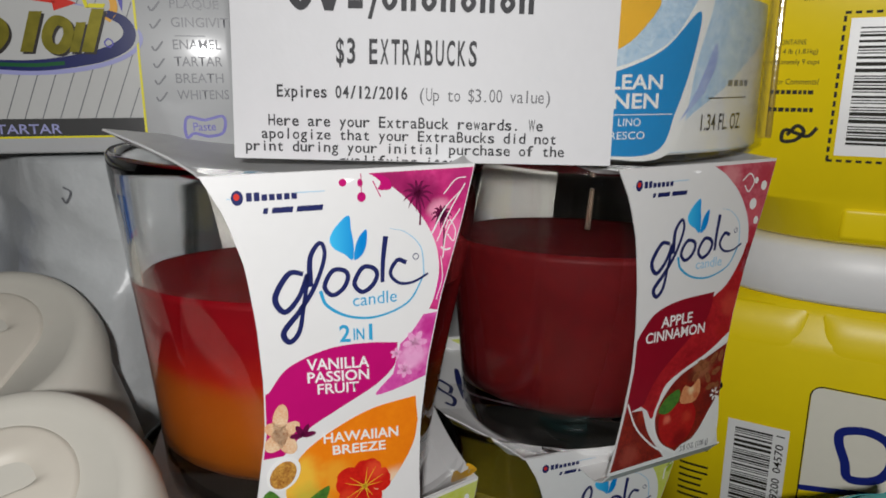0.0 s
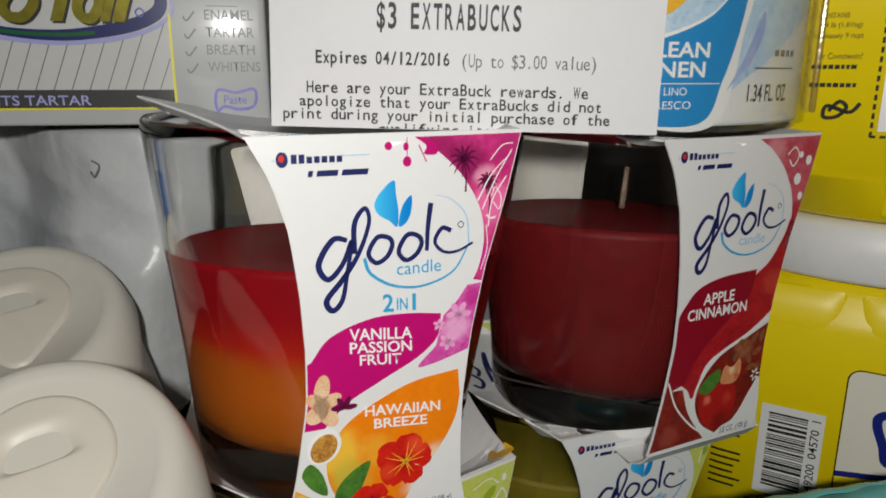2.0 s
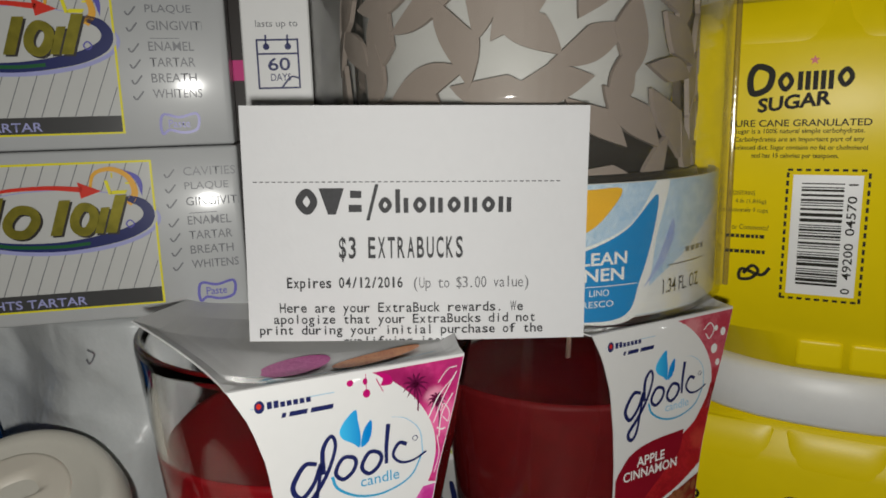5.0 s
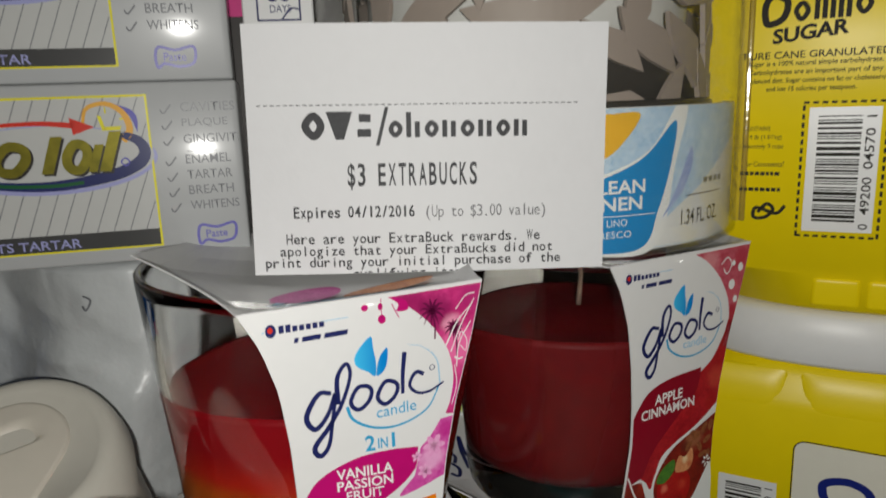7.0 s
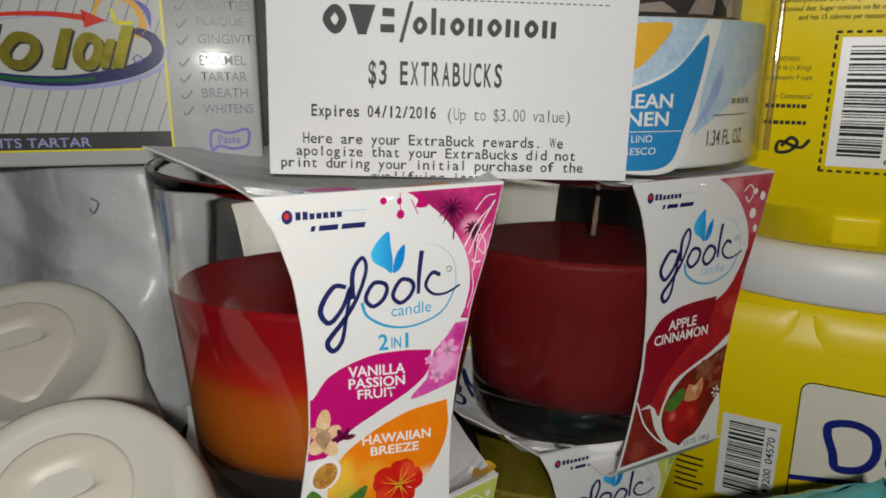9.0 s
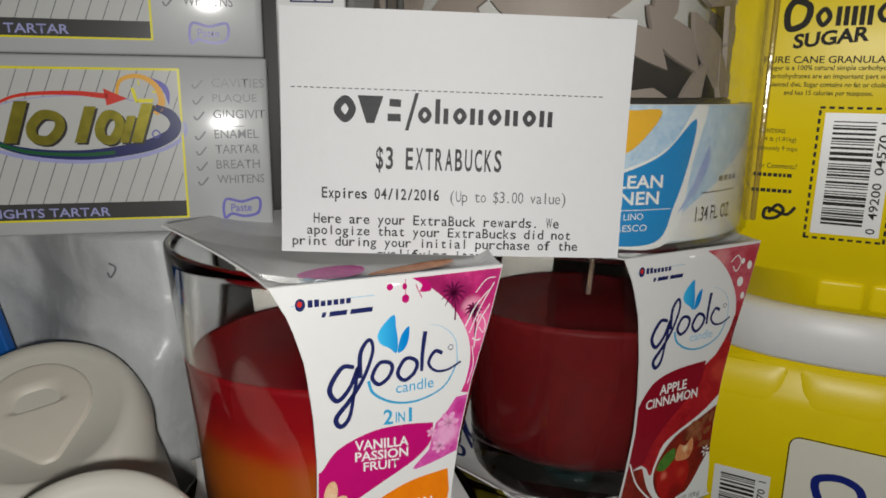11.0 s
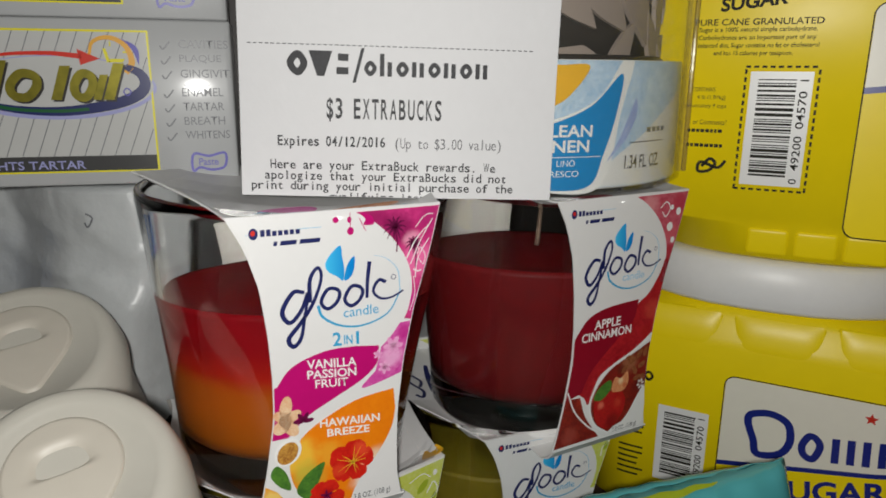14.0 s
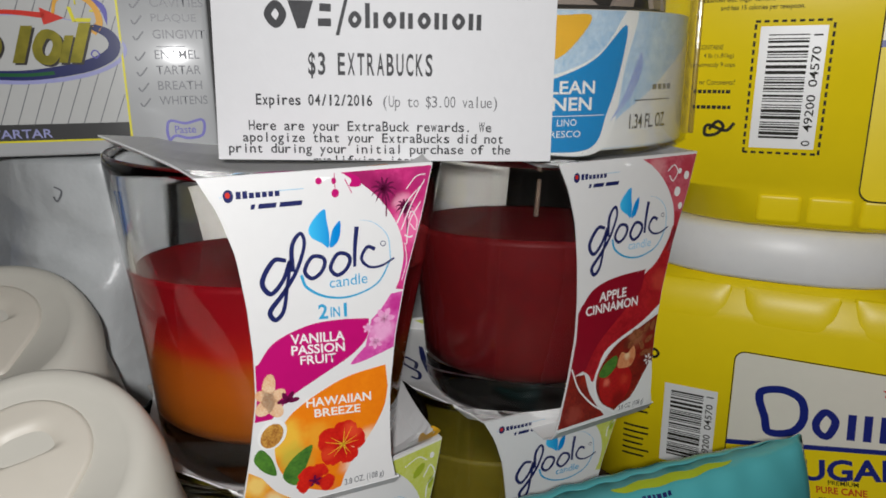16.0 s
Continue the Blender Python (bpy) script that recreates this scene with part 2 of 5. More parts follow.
M["peach_print"] = material("peach_print", (0.78, 0.36, 0.14), 0.33, second=(0.5, 0.12, 0.04), scale=250)
M["lime_print"] = material("lime_print", (0.52, 0.58, 0.03), 0.35, second=(0.62, 0.66, 0.22), scale=160)
M["lime_dark"] = material("lime_dark_print", (0.35, 0.44, 0.02), 0.35)
M["glass"] = glass_material("jar_glass", (0.985, 0.99, 0.985))
M["wax_two"] = blend_material("two_tone_wax", [(0.0, (0.30, 0.085, 0.003)), (0.54, (0.27, 0.055, 0.003)), (0.62, (0.25, 0.008, 0.003)), (0.74, (0.17, 0.0018, 0.004)), (1, (0.125, 0.0013, 0.004))], 2, 0.0, 0.056, 0.5, 0.06, 90, spec=0.1)
M["wax_red"] = material("cinnamon_wax", (0.112, 0.0056, 0.0066), 0.5, second=(0.074, 0.0038, 0.0046), scale=50, spec=0.12)
M["wax_olive"] = material("olive_wax", (0.15, 0.115, 0.009), 0.5, second=(0.10, 0.08, 0.007), scale=60, spec=0.15)
M["wick"] = material("wick_cotton", (0.16, 0.11, 0.08), 0.8, bump=0.5, bump_scale=3000)
M["yellow_plastic"] = material("yellow_plastic", (0.95, 0.73, 0.004), 0.34, vary=0.05, scale=25, bump=0.06, bump_scale=180, spec=0.32)
M["lid_plastic"] = material("white_lid_plastic", (0.84, 0.84, 0.83), 0.38, vary=0.04, bump=0.05, bump_scale=300)
M["bottle_plastic"] = material("white_bottle_plastic", (0.53, 0.51, 0.45), 0.36, vary=0.04, scale=40, bump=0.05, bump_scale=250)
M["pad_plastic"] = material("cream_cap_plastic", (0.57, 0.53, 0.455), 0.42, vary=0.04, scale=40, bump=0.06, bump_scale=250)
M["label_cream"] = material("cream_label", (0.84, 0.81, 0.70), 0.35, vary=0.03)
M["royal"] = material("royal_blue_ink", (0.012, 0.022, 0.22), 0.33)
M["red_ink"] = material("red_ink", (0.62, 0.03, 0.015), 0.35)
M["foil_card"] = material("pearl_card", (0.43, 0.44, 0.445), 0.42, metal=0.0, vary=0.05, scale=30, coat=1.0, bump=0.03, bump_scale=120)
M["foil_card"].node_tree.nodes["Principled BSDF"].inputs["Coat Roughness"].default_value = 0.12
M["foil_card"].node_tree.nodes["Principled BSDF"].inputs["Coat Weight"].default_value = 0.45
M["panel_white"] = material("satin_white_print", (0.51, 0.515, 0.50), 0.4, vary=0.04, coat=1.0)
M["grey_ink"] = material("grey_ink", (0.15, 0.155, 0.17), 0.4)
M["dark_grey_ink"] = material("dark_grey_ink", (0.055, 0.055, 0.055), 0.3)
M["lemon_ink"] = material("lemon_line_ink", (0.75, 0.68, 0.02), 0.35)
M["gold_foil"] = material("gold_foil", (0.42, 0.36, 0.05), 0.28, metal=0.6, second=(0.22, 0.20, 0.03), scale=60)
M["violet_ink"] = material("violet_ink", (0.10, 0.09, 0.42), 0.35)
M["violet_pale"] = material("pale_violet_ink", (0.34, 0.35, 0.62), 0.35)
M["green_ink"] = material("deep_green_ink", (0.01, 0.10, 0.03), 0.35)
M["amber_ink"] = material("amber_ink", (0.75, 0.38, 0.04), 0.35)
M["taupe"] = material("taupe_plastic", (0.31, 0.255, 0.225), 0.5, vary=0.06, bump=0.05)
M["inner_white"] = material("frosted_inner", (0.62, 0.62, 0.61), 0.45, vary=0.08, scale=50)
# near-black for foot, carton and print; also the shade in the holder's gaps
M["dark_hollow"] = material("near_black", (0.025, 0.02, 0.018), 0.4)
M["clear_film"] = film_material("clear_pack", (0.985, 0.985, 0.965), 0.06, veil=0.02, veil_color=(0.7, 0.7, 0.62), bump=0.4, bump_scale=110)
M["edge_film"] = film_material("tinted_pack_edge", (0.90, 0.88, 0.78), 0.08, veil=0.03, veil_color=(0.6, 0.6, 0.5), bump=0.1, bump_scale=70)
M["bead_film"] = film_material("pack_edge_bead", (0.70, 0.66, 0.50), 0.1, veil=0.05, veil_color=(0.6, 0.6, 0.5), bump=0.1, bump_scale=70)
M["bubble_print"] = material("water_bubble_print", (0.62, 0.74, 0.84), 0.35, second=(0.30, 0.48, 0.70), scale=260, fine=5)
M["aqua_ink"] = material("aqua_blue_ink", (0.0, 0.24, 0.58), 0.33)
M["sun_ink"] = material("sun_yellow_ink", (0.82, 0.45, 0.02), 0.33)
M["periwinkle"] = material("periwinkle_ink", (0.22, 0.30, 0.62), 0.35, second=(0.42, 0.50, 0.74), scale=120)
M["bag_film"] = material("milky_bag_film", (0.50, 0.52, 0.525), 0.33, vary=0.12, scale=18, bump=0.8, bump_scale=55)
M["bag_film"].node_tree.nodes["Bump"].inputs["Distance"].default_value = 0.0022
M["bag_inner"] = material("bag_content", (0.36, 0.37, 0.37), 0.7, vary=0.2, scale=25)
M["teal_film"] = blend_material("teal_pouch_film", [(0, (0.02, 0.22, 0.25)), (0.5, (0.05, 0.33, 0.36)), (1, (0.10, 0.42, 0.44))], 2, 0.0, 0.075, 0.25, 0.25, 60, coat=0.3)
M["blue_pack"] = material("blue_print_card", (0.01, 0.12, 0.45), 0.35, vary=0.1)
M["pink_box"] = material("hot_pink_card", (0.62, 0.03, 0.22), 0.4)
M["wood"] = material("brown_table_wood", (0.14, 0.08, 0.045), 0.45, second=(0.08, 0.04, 0.02), scale=14, fine=9, bump=0.2, bump_scale=80)
M["wall"] = material("room_wall_paint", (0.42, 0.41, 0.39), 0.8, vary=0.06, scale=3, bump=0.1, bump_scale=120)


# ---- building helpers ----
def part(name, bm, mat, parent=None, label="", smooth=False):
    me = bpy.data.meshes.new(name)
    if smooth:
        for fc in bm.faces:
            fc.smooth = True
    bm.to_mesh(me)
    bm.free()
    me.materials.append(M[mat])
    ob = new(name, me)
    if parent is not None:
        ob.parent = parent
    if label:
        ob["label"] = label
    return ob


def thing(name, m, label, category, group="", kind=""):
    ob = new(name)
    ob.empty_display_size = 0.01
    ob.matrix_world = m
    return tagged(ob, label, category, group, kind)


def lathe(profile, seg=96, closed=False):
    """Turns a profile of (radius, height) about z."""
    bm = bmesh.new()
    rings = []
    for r, z in profile:
        if r < 1e-6:
            rings.append([bm.verts.new((0, 0, z))])
        else:
            rings.append([bm.verts.new((r * math.cos(2 * math.pi * i / seg), r * math.sin(2 * math.pi * i / seg), z)) for i in range(seg)])
    pairs = list(zip(rings, rings[1:])) + ([(rings[-1], rings[0])] if closed else [])
    for a, b in pairs:
        for i in range(seg):
            j = (i + 1) % seg
            if len(a) == 1 and len(b) == 1:
                continue
            if len(a) == 1:
                bm.faces.new((a[0], b[j], b[i]))
            elif len(b) == 1:
                bm.faces.new((a[i], a[j], b[0]))
            else:
                bm.faces.new((a[i], a[j], b[j], b[i]))
    bmesh.ops.recalc_face_normals(bm, faces=bm.faces)
    return bm


def inks(ink, name, pieces, *rest):
    for one in pieces:
        ink(name, one, *rest)


def smooth_line(pts, closed=False, n=10):
    """A soft line through a few control points."""
    pts = [Vector(p) for p in pts]
    k = len(pts)
    res = []
    for i in range(k if closed else k - 1):
        p0 = pts[i - 1] if (closed or i > 0) else pts[0] * 2 - pts[1]
        p1, p2 = pts[i], pts[(i + 1) % k]
        p3 = pts[(i + 2) % k] if (closed or i + 2 < k) else pts[-1] * 2 - pts[-2]
        for s in range(n):
            t = s / n
            res.append(0.5 * (2 * p1 + (p2 - p0) * t + (2 * p0 - 5 * p1 + 4 * p2 - p3) * t * t + (3 * p1 - p0 - 3 * p2 + p3) * t ** 3))
    if not closed:
        res.append(pts[-1])
    return res


def flat(pts):
    """A filled outline in the sheet's own plane (u, v)."""
    bm = bmesh.new()
    p3 = [Vector((p[0], p[1], 0)) for p in pts]
    vs = [bm.verts.new(p) for p in p3]
    for tri in tessellate_polygon([p3]):
        try:
            bm.faces.new([vs[i] for i in tri])
        except ValueError:
            pass
    for fc in bm.faces:
        fc.normal_update()
        if fc.normal.z < 0:
            fc.normal_flip()
    return bm


def merge(*bms):
    out = bmesh.new()
    for b in bms:
        me = bpy.data.meshes.new("tmp")
        b.to_mesh(me)
        b.free()
        out.from_mesh(me)
        bpy.data.meshes.remove(me)
    return out


def stroke(pts, width, closed=False, n=10, taper=None):
    """A brushed line of a given width; taper gives the width along it (0 to 1)."""
    line = smooth_line(pts, closed, n)
    bm = bmesh.new()
    k = len(line)
    left, right = [], []
    for i, p in enumerate(line):
        a = line[(i - 1) % k] if (closed or i > 0) else p
        b = line[(i + 1) % k] if (closed or i + 1 < k) else p
        d = (b - a).normalized()
        w = width / 2 * (taper(i / (k - 1)) if taper else 1)
        left.append(bm.verts.new((p.x - d.y * w, p.y + d.x * w, 0)))
        right.append(bm.verts.new((p.x + d.y * w, p.y - d.x * w, 0)))
    for i in range(k if closed else k - 1):
        j = (i + 1) % k
        bm.faces.new((left[i], right[i], right[j], left[j]))
    return bm


def bar(u0, v0, u1, v1, slant=0.0):
    return flat([(u0, v0), (u1, v0), (u1 + slant, v1), (u0 + slant, v1)])


def oval(u, v, a, b, turn=0.0, n=28):
    c, s = math.cos(radians(turn)), math.sin(radians(turn))
    return flat([(u + a * math.cos(2 * math.pi * i / n) * c - b * math.sin(2 * math.pi * i / n) * s,
                  v + a * math.cos(2 * math.pi * i / n) * s + b * math.sin(2 * math.pi * i / n) * c) for i in range(n)])


def words(text, u0, v0, u1, v1, fat=0.0, slant=0.0):
    """Lettering that fills the box from (u0, v0) to (u1, v1)."""
    cu = bpy.data.curves.new("words", "FONT")
    cu.body, cu.size, cu.offset, cu.shear, cu.resolution_u = text, 1.0, fat, slant, 3
    ob = new("words", cu)
    bpy.context.view_layer.update()
    me = ob.evaluated_get(bpy.context.evaluated_depsgraph_get()).to_mesh()
    bm = bmesh.new()
    bm.from_mesh(me)
    bpy.data.objects.remove(ob)
    bpy.data.curves.remove(cu)
    xs, ys = [v.co.x for v in bm.verts], [v.co.y for v in bm.verts]
    x0, x1, y0, y1 = min(xs), max(xs), min(ys), max(ys)
    for v in bm.verts:
        v.co = Vector((u0 + (v.co.x - x0) / (x1 - x0) * (u1 - u0), v0 + (v.co.y - y0) / (y1 - y0) * (v1 - v0), 0))
    return bm


GLYPHS = {}


def glyph(ch, fat):
    """One letter with its place over the base line, in units of the capital height."""
    if (ch, fat) not in GLYPHS:
        cu = bpy.data.curves.new("words", "FONT")
        cu.body, cu.size, cu.offset, cu.resolution_u = ch, 1.0, fat, 3
        ob = new("words", cu)
        bpy.context.view_layer.update()
        me = ob.evaluated_get(bpy.context.evaluated_depsgraph_get()).to_mesh()
        vs = [(v.co.x, v.co.y) for v in me.vertices]
        fs = [tuple(f.vertices) for f in me.polygons]
        bpy.data.objects.remove(ob)
        bpy.data.curves.remove(cu)
        GLYPHS[(ch, fat)] = (vs, fs)
    return GLYPHS[(ch, fat)]


def typed(text, u0, v0, u1, v1, fat=0.0, wide=0.84):
    """Printer lettering on a fixed pitch: capitals stand from v0 to v1, each letter fills its cell."""
    cap = max(y for x, y in glyph("H", fat)[0])
    pitch = (u1 - u0) / len(text)
    bm = bmesh.new()
    for i, ch in enumerate(text):
        if ch == " ":
            continue
        vs, fs = glyph(ch, fat)
        x0, x1 = min(p[0] for p in vs), max(p[0] for p in vs)
        k = (v1 - v0) / cap
        want = pitch * wide if ch not in "il.,I1!()/t:" else min((x1 - x0) * k, pitch * wide)
        new_v = [bm.verts.new((u0 + pitch * (i + 0.5) + ((x - x0) / (x1 - x0) - 0.5) * want, v0 + y * k, 0)) for x, y in vs]
        for f in fs:
            try:
                bm.faces.new([new_v[q] for q in f])
            except ValueError:
                pass
    return bm


def scaled(bm, k):
    for v in bm.verts:
        v.co *= k
    return bm


def cut_along(bm, step, axis=0):
    """Cuts a flat sheet into strips, so that it can follow a bend."""
    vals = [v.co[axis] for v in bm.verts]
    if not vals:
        return bm
    s = math.ceil(min(vals) / step) * step
    while s < max(vals):
        no = Vector((1, 0, 0)) if axis == 0 else Vector((0, 1, 0))
        bmesh.ops.bisect_plane(bm, geom=bm.verts[:] + bm.edges[:] + bm.faces[:], plane_co=no * s, plane_no=no)
        s += step
    return bm


def laid(bm, fn, lift):
    """Lays a flat sheet on a surface; fn gives place and normal at (u, v)."""
    for v in bm.verts:
        p, n = fn(v.co.x, v.co.y)
        v.co = p + n * lift
    return bm


def box(x0, y0, z0, x1, y1, z1, bevel=0.0, seg=2):
    bm = bmesh.new()
    bmesh.ops.create_cube(bm, size=1)
    for v in bm.verts:
        v.co = Vector((x0 + (v.co.x + 0.5) * (x1 - x0), y0 + (v.co.y + 0.5) * (y1 - y0), z0 + (v.co.z + 0.5) * (z1 - z0)))
    if bevel:
        bmesh.ops.bevel(bm, geom=bm.edges[:], offset=bevel, segments=seg, affect="EDGES", profile=0.5)
    return bm


def sheet(grid, thick):
    """A sheet through a grid of points, with thickness."""
    bm = bmesh.new()
    rows = [[bm.verts.new(p) for p in r] for r in grid]
    for a, b in zip(rows, rows[1:]):
        for i in range(len(a) - 1):
            bm.faces.new((a[i], a[i + 1], b[i + 1], b[i]))
    bm.normal_update()
    bmesh.ops.solidify(bm, geom=bm.faces[:], thickness=thick)
    return bm


MM = 0.001

# ---- room and table ----
def slab(name, a, b, mat, label, category):
    return tagged(part(name, box(*a, *b), mat), label, category, kind="structure")


slab("floor", (-1.6, -1.6, -0.85), (1.6, 1.6, -0.75), "wood", "plain brown floor of a dark room", "floor")
slab("ceiling", (-1.6, -1.6, 1.6), (1.6, 1.6, 1.7), "wall", "plain pale ceiling in the dark", "ceiling")
slab("wall_north", (-1.6, 1.5, -0.75), (1.6, 1.6, 1.6), "wall", "plain painted wall in the dark", "wall")
slab("wall_south", (-1.6, -1.6, -0.75), (1.6, -1.5, 1.6), "wall", "plain painted wall in the dark", "wall")
slab("wall_east", (1.5, -1.5, -0.75), (1.6, 1.5, 1.6), "wall", "plain painted wall in the dark", "wall")
slab("wall_west", (-1.6, -1.5, -0.75), (-1.5, 1.5, 1.6), "wall", "plain painted wall in the dark", "wall")
table = thing("table", pose(0, 0, 0), "dark brown wooden table under the groceries", "table")
part("tabletop", box(-0.6, 0.01, -0.03, 0.6, 0.62, 0.0, 0.003), "wood", table)
leg0 = box(-0.03, -0.03, -0.75, 0.03, 0.03, -0.03, 0.003)
leg = part("leg", leg0, "wood", table)
leg.location = (-0.54, 0.06, 0)
for lx, ly in ((0.54, 0.06), (-0.54, 0.56), (0.54, 0.56)):
    l2 = new("leg", leg.data)
    l2.parent, l2.location = table, (lx, ly, 0)


# ---- candles in glass jars with card sleeves ----
EDGE_L = [(0, -22.2), (4, -21.0), (14, -18.7), (27, -16.5), (37, -16.2), (48, -16.7), (59, -18.0), (68, -20.6), (75.4, -24.4)]
EDGE_R = [(0, 15.0), (6, 14.0), (14, 13.9), (24, 14.3), (37, 16.0), (50, 18.8), (64, 23.0), (75.4, 25.8)]


def edge(table_, v):
    return float(np.interp(v, [p[0] for p in table_], [p[1] for p in table_]))


def up_edge(v0, v1, inset=0.25, n=10):
    return [(edge(EDGE_R, v0 + (v1 - v0) * i / n) - inset, v0 + (v1 - v0) * i / n) for i in range(n + 1)]


def left_edge(v0, v1, inset=0.25, n=10):
    return [(edge(EDGE_L, v0 + (v1 - v0) * i / n) + inset, v0 + (v1 - v0) * i / n) for i in range(n + 1)]


def roof_sag(t, f, deep=3.5):
    """How far the folded top hangs through, in millimetres, at depth t and across f (both 0 to 1)."""
    return deep * min(1.0, t / 0.10) * min(1.0, (1 - t) / 0.3) * max(0.0, math.sin(math.pi * f)) ** 0.4


def roof_edge(t):
    w = (1 - abs(t - 0.5) / 0.5) ** 1.25
    return -24.4 - 16.6 * w, 25.8 + 15.2 * w


def sleeve_body(height, flap, drop=0.0, deep=3.5):
    """A card band round a jar: front, top, back and bottom. The front lies at y = 0; depth runs to +y."""
    h, d = height / MM, 83.0
    k = h / 75.4
    front, top, back, foot = [], [], [], []
    for i in range(25):
        v = 75.4 * i / 24
        front.append([((edge(EDGE_L, v) + (edge(EDGE_R, v) - edge(EDGE_L, v)) * j / 8), 0.1 if i == 24 else 0.0, v * k) for j in range(9)])
    for i in range(25):
        t = i / 24
        wl, wr = roof_edge(t)
        lift = flap * max(0.0, 1 - abs(t - 0.5) / 0.5)
        top.append([(wl + (wr - wl) * j / 16, 0.4 + d * t, h + lift * (max(0, (6 - j) / 6) ** 1.5) - roof_sag(t, j / 16, deep)) for j in range(17)])
    for i in range(17):
        v = 75.4 * (1 - i / 16)
        back.append([(-edge(EDGE_R, v) + (edge(EDGE_R, v) - edge(EDGE_L, v)) * j / 8, d + 0.8, v * k) for j in range(9)])
    for i in range(25):
        t = i / 24
        foot.append([(-15 - 6 * t + 37 * j / 8, (d + 0.4) * (1 - t), -1000 * drop * min(1.0, t / 0.12, (1 - t) / 0.06)) for j in range(9)])
    cards = [sheet([[Vector(p) * MM for p in r] for r in g], th) for g, th in ((front, -0.0004), (top, 0.0004), (foot, -0.0004), (back, 0.0004))]
    return merge(*cards[:3]), cards[3]


def jar_profile(h):
    s = h / 0.0745
    outer = [(0.0, 0.0010), (0.018, 0.0008), (0.0270, 0.0), (0.0300, 0.0008), (0.0316, 0.0028), (0.0323, 0.0062), (0.0328, 0.011), (0.0334, 0.016), (0.0342, 0.022), (0.0354, 0.030),
             (0.0370, 0.040), (0.0387, 0.050), (0.0405, 0.062), (0.0420, 0.0715), (0.0421, 0.0738), (0.0414, 0.0745)]
    inner = [(0.0402, 0.0738), (0.0397, 0.071), (0.0382, 0.062), (0.0364, 0.050), (0.0347, 0.040), (0.0331, 0.030), (0.0318, 0.022), (0.0304, 0.0165),
             (0.0280, 0.0132), (0.0235, 0.0112), (0.015, 0.0102), (0.0, 0.0098)]
    return [(r, z * s) for r, z in outer], [(r, z * s) for r, z in inner]


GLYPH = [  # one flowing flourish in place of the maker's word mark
    (-8.0, 57.2), (-10.6, 57.4), (-13.2, 53.2), (-11.6, 50.4), (-8.9, 53.0), (-7.2, 57.0), (-8.2, 51.0), (-9.2, 46.4), (-11.0, 44.6), (-12.0, 46.6), (-9.0, 50.2), (-6.0, 54.6), (-4.0, 60.0), (-4.7, 62.6), (-6.6, 60.0), (-6.8, 54.6)]
GLYPH2 = [(-0.4, 57.0), (-2.6, 57.2), (-4.2, 54.4), (-2.8, 52.6), (-0.8, 53.6), (0.2, 55.6)]
GLYPH3 = [(5.0, 57.0), (3.0, 57.2), (1.4, 54.4), (2.8, 52.6), (4.8, 53.6), (5.8, 55.6)]
STEM = [(7.6, 62.8), (7.0, 58.2), (6.8, 54.0)]
GLYPH4 = [(11.6, 57.4), (9.8, 58.0), (8.4, 55.6), (10.0, 53.6), (12.8, 53.4), (16.0, 54.8)]


def brush(t):
    return 0.75 + 0.35 * math.sin(7.0 * t + 0.6) ** 2


